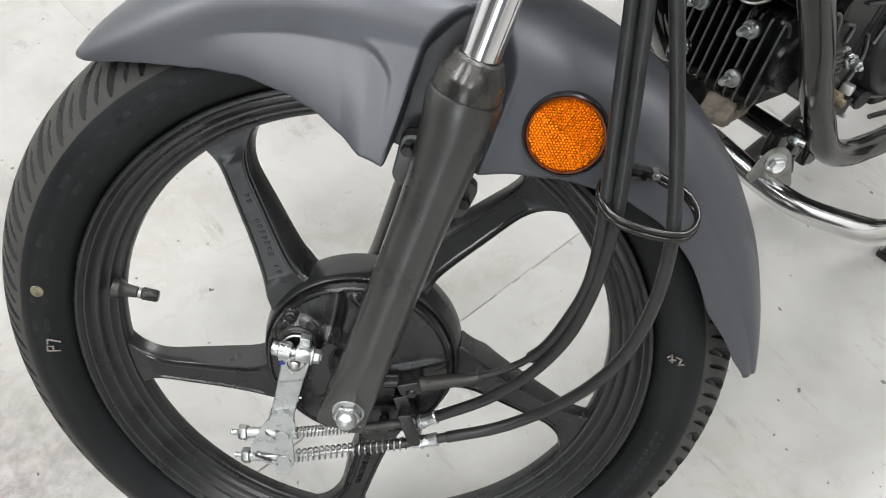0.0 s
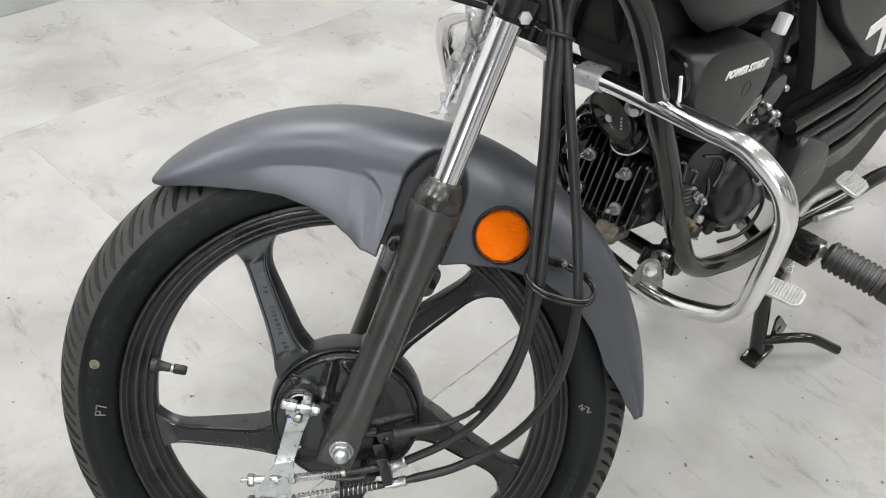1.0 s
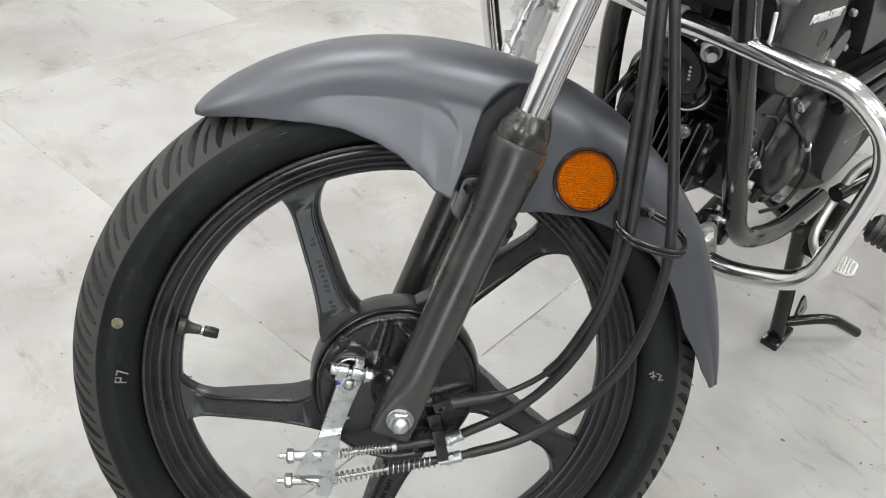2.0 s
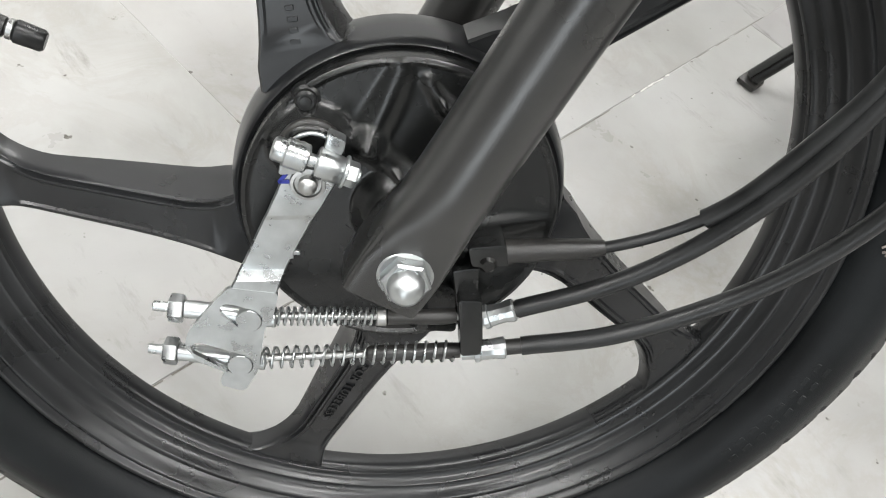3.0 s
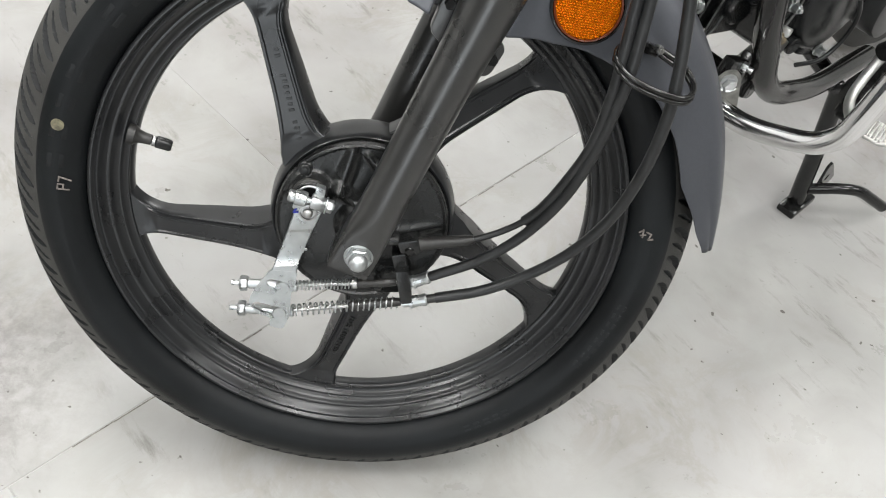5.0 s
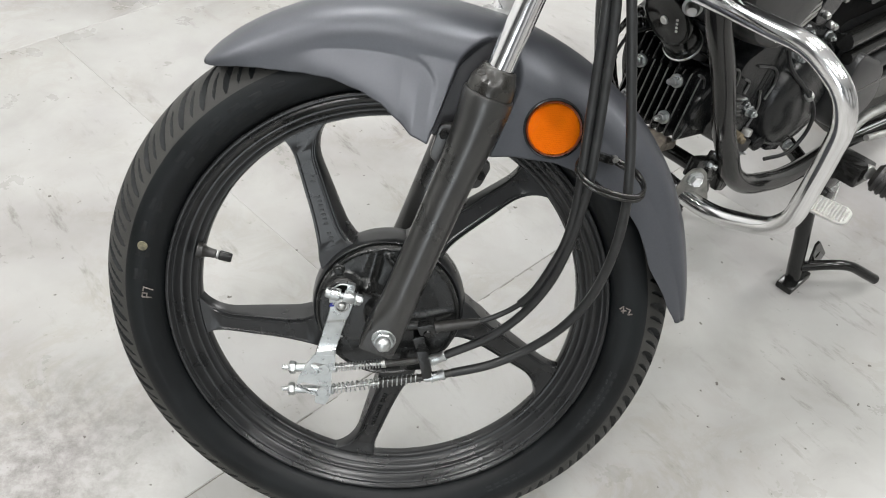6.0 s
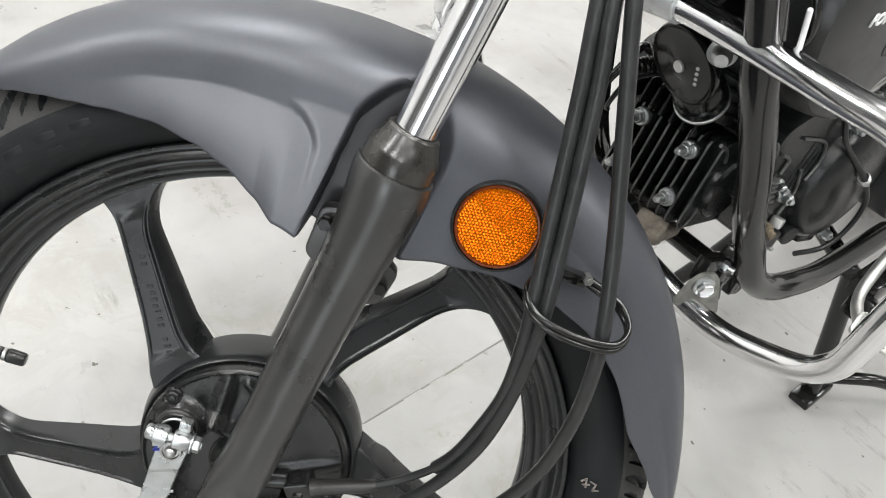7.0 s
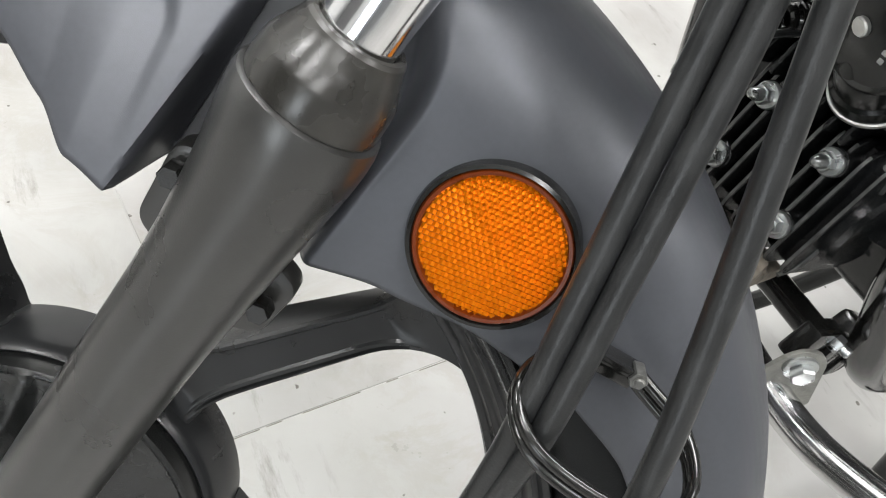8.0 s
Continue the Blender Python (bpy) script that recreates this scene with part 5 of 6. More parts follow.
bpart("guard_clamp", join(box(0.148, -0.114, 0.371, 0.040, 0.014, 0.026, 0.003, (0, 22, 0)), box(0.166, -0.119, 0.356, 0.024, 0.012, 0.034, 0.003, (0, 24, 0)), rod((0.162, -0.121, 0.352), (0.166, -0.124, 0.330), 0.0055, 12)), GLOSSBLACK, guard, "black bracket clamping the guard to the frame")
bpart("clamp_stud", join(rod((0.158, -0.118, 0.374), (0.162, -0.132, 0.373), 0.0034, 12), hexnut((0.1585, -0.120, 0.374), (0.1600, -0.126, 0.3738), 0.0058)), ZINC, guard, "zinc clamp stud")
bpart("tape_wrap", tube([(0.059, -0.022, 0.6165), (0.059, -0.038, 0.6190), (0.0588, -0.052, 0.6205)], 0.0142, 20), mat("masking_film", (0.55, 0.56, 0.56), 0.3, 0.3, 0.15, 60, 0.4, 200), guard, "grey tape wound on the guard")
bpart("guard_washer", lathe((0.088, -0.078, 0.590), (0.076, -0.086, 0.590), [(0, 0.0105), (0.003, 0.0110), (0.0035, 0.0078), (0.010, 0.0074), (0.0144, 0.005)], 20), DULLSTEEL, guard)

# horn
HORNBLACK = mat("satin_black_horn", (0.0050, 0.0055, 0.0050), 0.20, 0, 0.25, 50, 0.05, 1200, 0.05, 0.0, 0.30)
hp = Vector((0.1075, -0.039, 0.551))
hd = Vector((-0.962, 0.104, -0.253)).normalized()
hs, hz = Vector((0, -1, 0)), hd.cross(Vector((0, 1, 0))).normalized()
hz = hz if hz.z > 0 else -hz
horn = bpart("horn", lathe(hp - hd * 0.040, hp + hd * 0.006, [(0.024, 0.020), (0.026, 0.0290), (0.0300, 0.0325), (0.0335, 0.0344), (0.0375, 0.0346), (0.0396, 0.0336), (0.0402, 0.0322), (0.0394, 0.0312), (0.0386, 0.0300), (0.0388, 0.022), (0.0398, 0.014), (0.0414, 0.0085), (0.0415, 0.0)], 72), HORNBLACK, None, "round black electric horn", 30)
hc, ha = Vector((0.150, -0.0445, 0.5085)), Vector((-0.66, 0.05, 0.75)).normalized()
bpart("horn_body", lathe(hc, hc + ha * 0.05, [(0, 0.0), (0.0005, 0.0215), (0.0016, 0.0226), (0.0120, 0.0224), (0.0140, 0.0205), (0.0300, 0.0195), (0.0380, 0.014)], 48), HORNBLACK, horn, "black can of the horn")
bpart("horn_back_rim", lathe(hc + ha * 0.0002, hc + ha * 0.0034, [(0, 0.0218), (0.0004, 0.0236), (0.0028, 0.0236), (0.0032, 0.0224)], 48), DULLSTEEL, horn, "bare metal rim of the horn")
bpart("horn_stud", lathe(hp + hd * 0.001, hp + hd * 0.0045, [(0, 0.0050), (0.0025, 0.0050), (0.0035, 0.0042)], 20), CASTALU, horn, "bare metal centre stud")
for i in range(4):
    c = hp + hd * 0.0012 + hs * 0.0165 + hz * (0.0075 - 0.0052 * i)
    bpart("horn_mark", box(c.x, c.y, c.z, 0.0012, 0.0030, 0.0030, 0.0004, (0, 12, 0), 1), CASTALU, horn, "pale raised maker's mark")
bpart("horn_terminal", box(0.200, -0.040, 0.512, 0.014, 0.012, 0.018, 0.002, (0, 30, 20)), CASTALU, horn, "pale plastic horn connector")
bpart("horn_bolt", join(lathe((0.150, -0.040, 0.560), (0.144, -0.050, 0.566), [(0, 0.0125), (0.004, 0.0120), (0.005, 0.0085)], 20), hexnut((0.147, -0.046, 0.563), (0.141, -0.056, 0.569), 0.0082)), CASTALU, horn, "pale metal horn mounting bolt")

# ---- engine ----
DARKENGINE = mat("dark_engine_plastic", (0.0085, 0.0085, 0.0082), 0.45, 0, 0.3, 60, 0.2, 700)
HM = pose(0.137, -0.027, 0.441, 0, 15.0, 0)


def hpart(name, bm, material, parent, label="", angle=38):
    bmesh.ops.transform(bm, matrix=HM, verts=bm.verts)
    return bpart(name, bm, material, parent, label, angle)


core = join(box(0.068, -0.004, -0.002, 0.092, 0.092, 0.086, 0.006), box(0.130, 0.010, 0.0, 0.10, 0.11, 0.105, 0.01), rod((0.06, 0, 0), (0.20, 0, 0), 0.044, 32))
bmesh.ops.transform(core, matrix=HM, verts=core.verts)
engine = bpart("engine", core, ENGINE, None, "black finned single cylinder engine")
FINEDGE = mat("bare_fin_edge", (0.085, 0.085, 0.083), 0.36, 0.5, 0.4, 160, 0.2, 900)
fin_plate = rounded([(0.0, -0.046), (0.085, -0.046), (0.085, 0.044), (0.006, 0.044)], 0.012, 5)
# upright fins on the front of the cylinder head, with lighter front edges
for k in range(10):
    y = -0.049 + k * 0.0105
    drop = 0.006 if k in (0, 9) else 0.0
    ob = hpart("head_fin", prism([(x + drop, z) for x, z in fin_plate], y - 0.0016, y + 0.0016, 0.0006, 1), ENGINE, engine, angle=30)
    ob.data.materials.append(FINEDGE)
    for p in ob.data.polygons:
        if p.normal.y ** 2 < 0.3 and p.normal.x < -0.5:
            p.material_index = 1
# fins round the barrel behind
ring = rounded([(-0.060, -0.052), (0.055, -0.052), (0.055, 0.052), (-0.060, 0.052)], 0.022, 5)
for k in range(7):
    pl = prism(ring, 0.0, 0.0032, 0.0007, 1)
    bmesh.ops.transform(pl, matrix=pose(0.096 + 0.0125 * k, -0.006, 0.0, 0, 0, -90), verts=pl.verts)
    ob = hpart("barrel_fin", pl, ENGINE, engine, angle=30)
    ob.data.materials.append(FINEDGE)
    for p in ob.data.polygons:
        if p.normal.y < -0.8:
            p.material_index = 1
for yb, zb in ((-0.027, 0.025), (-0.031, -0.022), (0.028, 0.025), (0.028, -0.022)):
    hpart("bolt_boss", rod((0.040, yb, zb), (0.001, yb, zb), 0.0090, 20), ENGINE, engine)
    nut = hpart("engine_bolt", join(hexnut((-0.003, yb, zb), (-0.0100, yb, zb), 0.0060), lathe((-0.0095, yb, zb), (-0.0205, yb, zb), [(0, 0.0042), (0.006, 0.0040), (0.009, 0.0033), (0.011, 0.0016)], 16)), ZINC, engine, "bright zinc domed engine nut")
    hpart("engine_washer", lathe((0.001, yb, zb), (-0.003, yb, zb), [(0, 0.0078), (0.0008, 0.0084), (0.0032, 0.0084), (0.004, 0.0078)], 22), ZINC, engine)
# rocker cover fins on the near side
for k in range(5):
    hpart("cover_rib", box(0.105 + 0.013 * k, -0.072, 0.030, 0.0036, 0.020, 0.070 - 0.006 * k, 0.001, (0, 8, 0)), ENGINE, engine)
hpart("cam_cover", join(rod((0.045, -0.048, 0.0), (0.045, -0.060, 0.0), 0.032, 32, 0.003), box(0.085, -0.058, 0.005, 0.05, 0.014, 0.05, 0.005)), ENGINE, engine, "black cam chain cover")
hpart("exhaust_flange", join(box(0.022, -0.012, -0.062, 0.052, 0.060, 0.012, 0.004, (0, 8, 10)), box(0.000, -0.030, -0.056, 0.026, 0.030, 0.016, 0.005, (0, -20, 20))), DUST, engine, "dusty grey exhaust flange")
hpart("flange_stud", rod((0.006, -0.040, -0.066), (-0.004, -0.040, -0.052), 0.005, 12), DUST, engine)
bpart("intake_manifold", tube(smooth_path([(0.185, -0.030, 0.480), (0.205, -0.032, 0.530), (0.250, -0.040, 0.570), (0.310, -0.05, 0.585)], 7), 0.030, 20), DARKENGINE, engine, "black intake manifold")
bpart("head_cover", join(box(0.200, -0.012, 0.480, 0.050, 0.060, 0.040, 0.008, (0, 15, 0)), box(0.240, -0.005, 0.515, 0.08, 0.07, 0.05, 0.01, (0, 20, 0))), DARKENGINE, engine, "black rocker cover")
for k in range(8):
    bpart("head_top_fin", prism(rounded([(0.140, 0.476), (0.150, 0.500), (0.196, 0.488), (0.192, 0.464)], 0.005), -0.052 + 0.0118 * k, -0.0492 + 0.0118 * k, 0.0006, 1), ENGINE, engine)
bpart("spark_wire", tube(smooth_path([(0.150, 0.020, 0.520), (0.125, 0.012, 0.535), (0.100, 0.010, 0.522), (0.088, 0.020, 0.492), (0.098, 0.034, 0.462), (0.125, 0.038, 0.450)], 7), 0.0036, 10), GLOSSBLACK, engine, "looped black spark wire")
bpart("engine_wire", tube(smooth_path([(0.145, 0.000, 0.512), (0.112, 0.006, 0.508), (0.102, 0.012, 0.484), (0.116, 0.020, 0.470)], 7), 0.0022, 8), CABLE, engine, "thin looped black wire")
bpart("wire_sleeve", coil((0.152, 0.004, 0.516), (0.128, 0.012, 0.512), 0.0075, 0.0022, 6), GLOSSBLACK, engine, "ribbed black wire sleeve")
for k in range(6):
    bpart("cover_fin", box(0.196 + 0.004 * k, -0.052, 0.520 - 0.0135 * k, 0.075, 0.050, 0.0030, 0.0008, (0, 24, 0)), ENGINE, engine)
    bpart("fin_edge", box(0.194 + 0.004 * k, -0.0772, 0.5215 - 0.0135 * k, 0.050 - 0.004 * k, 0.0016, 0.0024, 0.0005, (0, 24, 0)), FINEDGE, engine, "worn bare edge of a fin")
bpart("head_rim", tube(smooth_path([(0.150, -0.0765, 0.482), (0.163, -0.0775, 0.472), (0.168, -0.078, 0.452), (0.160, -0.078, 0.425), (0.148, -0.0775, 0.398), (0.136, -0.076, 0.392)], 7), 0.0016, 8), FINEDGE, engine, "bare edge of the cylinder head")
bpart("exhaust_pipe", tube(smooth_path([(0.112, -0.03, 0.40), (0.112, -0.018, 0.365), (0.145, 0.012, 0.328), (0.26, 0.06, 0.300), (0.45, 0.09, 0.290), (0.8, 0.12, 0.29)], 8), 0.016, 18), GLOSSBLACK, engine, "black exhaust pipe")
# crankcase with its round covers
cc = rounded([(0.190, 0.500), (0.300, 0.520), (0.420, 0.480), (0.500, 0.400), (0.495, 0.315), (0.430, 0.290), (0.360, 0.306), (0.300, 0.332), (0.245, 0.345), (0.205, 0.372), (0.185, 0.430)], 0.016)
case = bpart("crankcase", prism(cc, -0.108, 0.06, 0.006), ENGINE, None, "black engine crankcase")
bpart("magneto_cover", lathe((0.352, -0.106, 0.400), (0.352, -0.135, 0.400), [(0, 0.078), (0.012, 0.076), (0.020, 0.068), (0.025, 0.052), (0.027, 0.030), (0.0275, 0.0)], 48), ENGINE, case, "smooth black magneto cover")
bpart("sprocket_cover", join(prism(rounded([(0.425, 0.455), (0.535, 0.400), (0.560, 0.330), (0.480, 0.300), (0.420, 0.340)], 0.03), -0.116, -0.150, 0.006)), TANKGREY, case, "dark grey sprocket cover")


def case_bolt(x, z, r, out=0.010, y=-0.110):
    q = Vector((x, y, z))
    d = Vector((-0.25, -0.97, 0.05))
    bpart("case_bolt", join(lathe(q, q + d * 0.0025, [(0, r * 1.3), (0.0018, r * 1.3), (0.0025, r * 1.15)], 18), hexnut(q + d * 0.002, q + d * out, r), lathe(q + d * (out - 0.001), q + d * (out + 0.004), [(0, r * 0.55), (0.004, r * 0.5), (0.005, r * 0.3)], 12)), ZINC, case, "zinc case bolt")


for x, z, r in ((0.213, 0.438, 0.0060), (0.240, 0.415, 0.0056), (0.319, 0.466, 0.0060), (0.365, 0.432, 0.0056), (0.404, 0.292, 0.0060), (0.316, 0.505, 0.0056), (0.250, 0.352, 0.0050), (0.308, 0.476, 0.0050), (0.389, 0.474, 0.0056)):
    case_bolt(x, z, r)
# cast ribs and edges that catch the light
for pts in ([(0.156, 0.505), (0.176, 0.496), (0.182, 0.480), (0.180, 0.470)], [(0.222, 0.486), (0.262, 0.470), (0.280, 0.456), (0.284, 0.436), (0.272, 0.420)], [(0.196, 0.478), (0.214, 0.466), (0.210, 0.452)], [(0.252, 0.440), (0.262, 0.410), (0.250, 0.385)], [(0.300, 0.450), (0.318, 0.440), (0.330, 0.425)]):
    bpart("case_rib", tube(smooth_path([(x, -0.110, z) for x, z in pts], 6), 0.0017, 8), FINEDGE, case)
for k in range(5):
    bpart("starter_fin", box(0.182 + 0.002 * k, -0.108, 0.458 - 0.0068 * k, 0.036, 0.018, 0.0026, 0.0006, (0, 16, 0)), FINEDGE, case)
bpart("starter_body", rod((0.176, -0.090, 0.446), (0.206, -0.090, 0.438), 0.017, 24), ENGINE, case)
bpart("case_hose", tube(smooth_path([(0.282, -0.112, 0.490), (0.292, -0.122, 0.462), (0.332, -0.138, 0.420), (0.366, -0.142, 0.378), (0.372, -0.140, 0.340), (0.352, -0.134, 0.314), (0.315, -0.122, 0.312)], 7), 0.0028, 10), CABLE, case, "thin black breather hose")
bpart("hose_clip", coil((0.332, -0.138, 0.420), (0.340, -0.139, 0.412), 0.0052, 0.0009, 3), DULLSTEEL, case)
bpart("brass_fitting", join(rod((0.222, -0.106, 0.386), (0.219, -0.122, 0.387), 0.0072, 14), rod((0.219, -0.120, 0.387), (0.218, -0.128, 0.387), 0.0045, 12)), RUSTY, case, "dusty brass drain fitting")
bpart("pale_sensor", box(0.248, -0.114, 0.381, 0.011, 0.012, 0.010, 0.002, (0, 20, 10)), CASTALU, case, "pale metal switch")
bpart("dark_clamp", box(0.236, -0.112, 0.368, 0.040, 0.018, 0.018, 0.003, (0, 25, 0)), DARKENGINE, case)
bpart("drain_boss", rod((0.286, -0.104, 0.350), (0.283, -0.120, 0.350), 0.011, 18), ENGINE, case)
bpart("case_lug", box(0.340, -0.108, 0.322, 0.045, 0.020, 0.016, 0.004, (0, 22, 0)), ENGINE, case)
bpart("mount_bracket", join(box(0.188, -0.112, 0.352, 0.030, 0.016, 0.038, 0.003, (0, 30, 0)), box(0.214, -0.116, 0.322, 0.016, 0.012, 0.030, 0.003, (0, 10, 0))), GLOSSBLACK, case)

# carburettor area and wiring behind the shroud
bpart("spark_lead", tube(smooth_path([(0.10, -0.10, 0.66), (0.085, -0.125, 0.66), (0.092, -0.13, 0.63), (0.11, -0.11, 0.60)], 7), 0.0035, 10), GLOSSBLACK, None, "black spark lead")
bpart("white_cable", rod((0.062, -0.136, 0.660), (0.074, -0.138, 0.610), 0.0020, 10), WHITEMARK, None, "short white cable sleeve")
DARKBOX = mat("dark_moulded_plastic", (0.0085, 0.0085, 0.0082), 0.5, 0, 0.3, 40, 0.2, 500, 0.08, 0.0, 0.3)
electrics = bpart("electrics_box", box(0.17, -0.035, 0.690, 0.22, 0.12, 0.10, 0.012), DARKBOX, None, "black electrical box under the tank")
bpart("box_clip", box(0.060, -0.085, 0.672, 0.030, 0.012, 0.030, 0.003, (0, 20, 10)), DARKBOX, electrics)
bpart("box_screw", lathe((0.062, -0.092, 0.690), (0.060, -0.097, 0.690), [(0, 0.005), (0.004, 0.0045), (0.005, 0.003)], 12), DULLSTEEL, electrics)
bpart("frame_gusset", join(prism(rounded([(0.000, 0.790), (0.060, 0.800), (0.19, 0.700), (0.16, 0.590), (0.100, 0.590), (0.050, 0.680)], 0.01), -0.060, 0.000, 0.002)), DARKBOX, None, "black pressed frame gusset")
bpart("gusset_rib", tube(smooth_path([(0.045, -0.066, 0.725), (0.060, -0.070, 0.700), (0.068, -0.070, 0.660), (0.076, -0.066, 0.630)], 6), 0.006, 10), BLACKPLASTIC, None, "black moulded duct")
bpart("battery_box", prism(rounded([(0.37, 0.660), (0.60, 0.610), (0.84, 0.540), (0.84, 0.350), (0.50, 0.300), (0.40, 0.420)], 0.02), -0.020, -0.085, 0.006), DARKBOX, None, "black plastic box behind the engine")
bpart("chain_case", prism(rounded([(0.47, 0.455), (0.60, 0.445), (0.95, 0.400), (0.98, 0.300), (0.60, 0.315), (0.47, 0.350)], 0.03), -0.086, -0.118, 0.008), TANKGREY, None, "dark grey chain case")
bpart("chain_case_slot", prism(rounded([(0.640, 0.400), (0.655, 0.402), (0.645, 0.365), (0.630, 0.363)], 0.003), -0.117, -0.1188, 0.0005), DARKBOX, None, "black slot in the chain case")
bpart("carburettor", join(box(0.335, -0.07, 0.585, 0.09, 0.07, 0.09, 0.012), rod((0.30, -0.09, 0.56), (0.30, -0.135, 0.555), 0.028, 24), rod((0.38, -0.08, 0.60), (0.46, -0.04, 0.60), 0.032, 24)), ENGINE, None, "black carburettor and intake")
for p in ((0.29, -0.135, 0.545), (0.325, -0.13, 0.52), (0.35, -0.125, 0.545), (0.31, -0.13, 0.60), (0.365, -0.12, 0.50)):
    q = Vector(p)
    bpart("carburettor_screw", lathe(q, q + Vector((-0.002, -0.008, 0)), [(0, 0.0048), (0.005, 0.0046), (0.007, 0.0036)], 12), DULLSTEEL, None, "dull steel screw")

# side shroud with its lettering
sh = [(0.100, 0.672), (0.196, 0.664), (0.258, 0.636), (0.274, 0.610), (0.268, 0.572), (0.214, 0.535), (0.190, 0.528), (0.120, 0.560), (0.090, 0.630)]


def shroud_mesh():
    rings = []
    cx, cz = 0.185, 0.605
    base = rounded(sh, 0.03, 6)
    for y, s in ((-0.085, 1.0), (-0.118, 1.0), (-0.130, 0.975), (-0.1375, 0.92), (-0.1405, 0.80), (-0.1415, 0.4), (-0.142, 0.02)):
        rings.append([(cx + (x - cx) * s, y, cz + (z - cz) * s) for x, z in base])
    return loft(rings)


shroud = bpart("air_shroud", shroud_mesh(), SHROUDGREY, None, "dark matte grey plastic side shroud", 30)
letters("POWER START", 0.0130, WHITEMARK, shroud, pose(0.190, -0.1424, 0.6285, 90, 0, 0) @ pose(0, 0, 0, 0, 0, -7), "shroud_lettering", 0.0005, "white slanted lettering POWER START", 0.25, 1.0, 0.0004)
bpart("shroud_hole", lathe((0.205, -0.1395, 0.600), (0.205, -0.1425, 0.600), [(0, 0.0098), (0.0026, 0.0098), (0.0030, 0.0086), (0.0010, 0.0080), (0.0008, 0.0)], 24), DARKENGINE, shroud, "dark sunk hole in the shroud")
part("shroud_mark", strokes([((0, 0), (0.05, 0.012)), ((0.004, -0.006), (0.052, 0.006)), ((0.01, -0.011), (0.048, -0.001))], 0.0045, pose(0.205, -0.1400, 0.560)), DULLSTEEL, shroud, "silver emblem bars")

# fuel tank
def tank_mesh():
    rings = []
    for x, zb, zt, w in ((-0.012, 0.834, 0.95, 0.134), (-0.002, 0.796, 0.96, 0.151), (0.017, 0.762, 0.97, 0.157), (0.050, 0.722, 0.98, 0.159), (0.087, 0.684, 1.0, 0.159), (0.124, 0.658, 1.01, 0.160), (0.169, 0.651, 1.01, 0.160), (0.227, 0.648, 1.01, 0.160), (0.292, 0.649, 0.99, 0.159), (0.360, 0.652, 0.96, 0.155), (0.460, 0.656, 0.92, 0.139), (0.560, 0.664, 0.87, 0.119)):
        cz, hz = (zb + zt) / 2, (zt - zb) / 2
        ring = [(x, math.copysign(abs(math.cos(a)) ** 0.6, math.cos(a)) * w, cz + math.copysign(abs(math.sin(a)) ** 0.6, math.sin(a)) * hz) for a in (2 * math.pi * j / 48 for j in range(48))]
        # hollow below, over the frame's backbone
        rings.append([(px, py, max(pz, 0.83 + 0.02 * (py > 0)) if py > -0.105 else pz) for px, py, pz in ring])
    return loft(rings)


tank = bpart("fuel_tank", tank_mesh(), TANKGREY, None, "dark matte grey fuel tank", 40)
bpart("white_connector", box(0.285, -0.125, 0.648, 0.016, 0.014, 0.024, 0.003, (0, 20, 0)), WHITEMARK, None, "white plastic connector")

# side panel behind with its large pale graphics
sp = [(0.345, 0.684), (0.480, 0.690), (0.640, 0.690), (0.760, 0.640), (0.770, 0.500), (0.555, 0.530), (0.505, 0.560), (0.405, 0.625)]
side = bpart("side_panel", prism(rounded(sp, 0.02), -0.110, -0.150, 0.008, 3), TANKGREY, None, "dark grey side panel with pale graphics")
bpart("panel_graphic", join(prism([(0.50, 0.592), (0.56, 0.600), (0.575, 0.535), (0.560, 0.534), (0.545, 0.580), (0.50, 0.574)], -0.1502, -0.1512, 0), prism([(0.580, 0.598), (0.605, 0.600), (0.612, 0.560), (0.655, 0.560), (0.66, 0.600), (0.685, 0.602), (0.69, 0.535), (0.588, 0.534)], -0.1502, -0.1512, 0)), WHITEMARK, side, "large pale letter shapes, cut off")
bpart("inner_panel", join(prism(rounded([(0.352, 0.662), (0.405, 0.615), (0.560, 0.510), (0.440, 0.508), (0.415, 0.560)], 0.012), -0.105, -0.128, 0.004)), TANKGREY, None, "grey inner side cover")
bpart("air_hose", tube(smooth_path([(0.33, -0.03, 0.66), (0.36, -0.06, 0.63), (0.375, -0.07, 0.58), (0.35, -0.06, 0.53)], 7), 0.035, 20), SEALRUBBER, None, "black rubber intake hose")
for k in range(4):
    y, z = -0.13 - 0.004 * k, 0.470 - 0.030 * k
    bpart("frame_rail", tube([(0.40 + 0.02 * k, y, z), (0.60, y, z - 0.01), (0.85, y, z + 0.02)], 0.0085 if k % 2 else 0.012, 14), GLOSSBLACK if k != 2 else TANKGREY, None, "black tubular rear frame rail" if k != 2 else "dark grey swingarm tube")
rear_tyre = revolve([(0.21, -0.03), (0.25, -0.042), (0.28, -0.038), (0.298, -0.02), (0.303, 0), (0.298, 0.02), (0.28, 0.038), (0.25, 0.042), (0.21, 0.03)], 160)
bmesh.ops.transform(rear_tyre, matrix=Matrix.Translation((1.02, 0, 0.315)), verts=rear_tyre.verts)
bpart("rear_tyre", rear_tyre, TREAD, None, "black rear tyre")

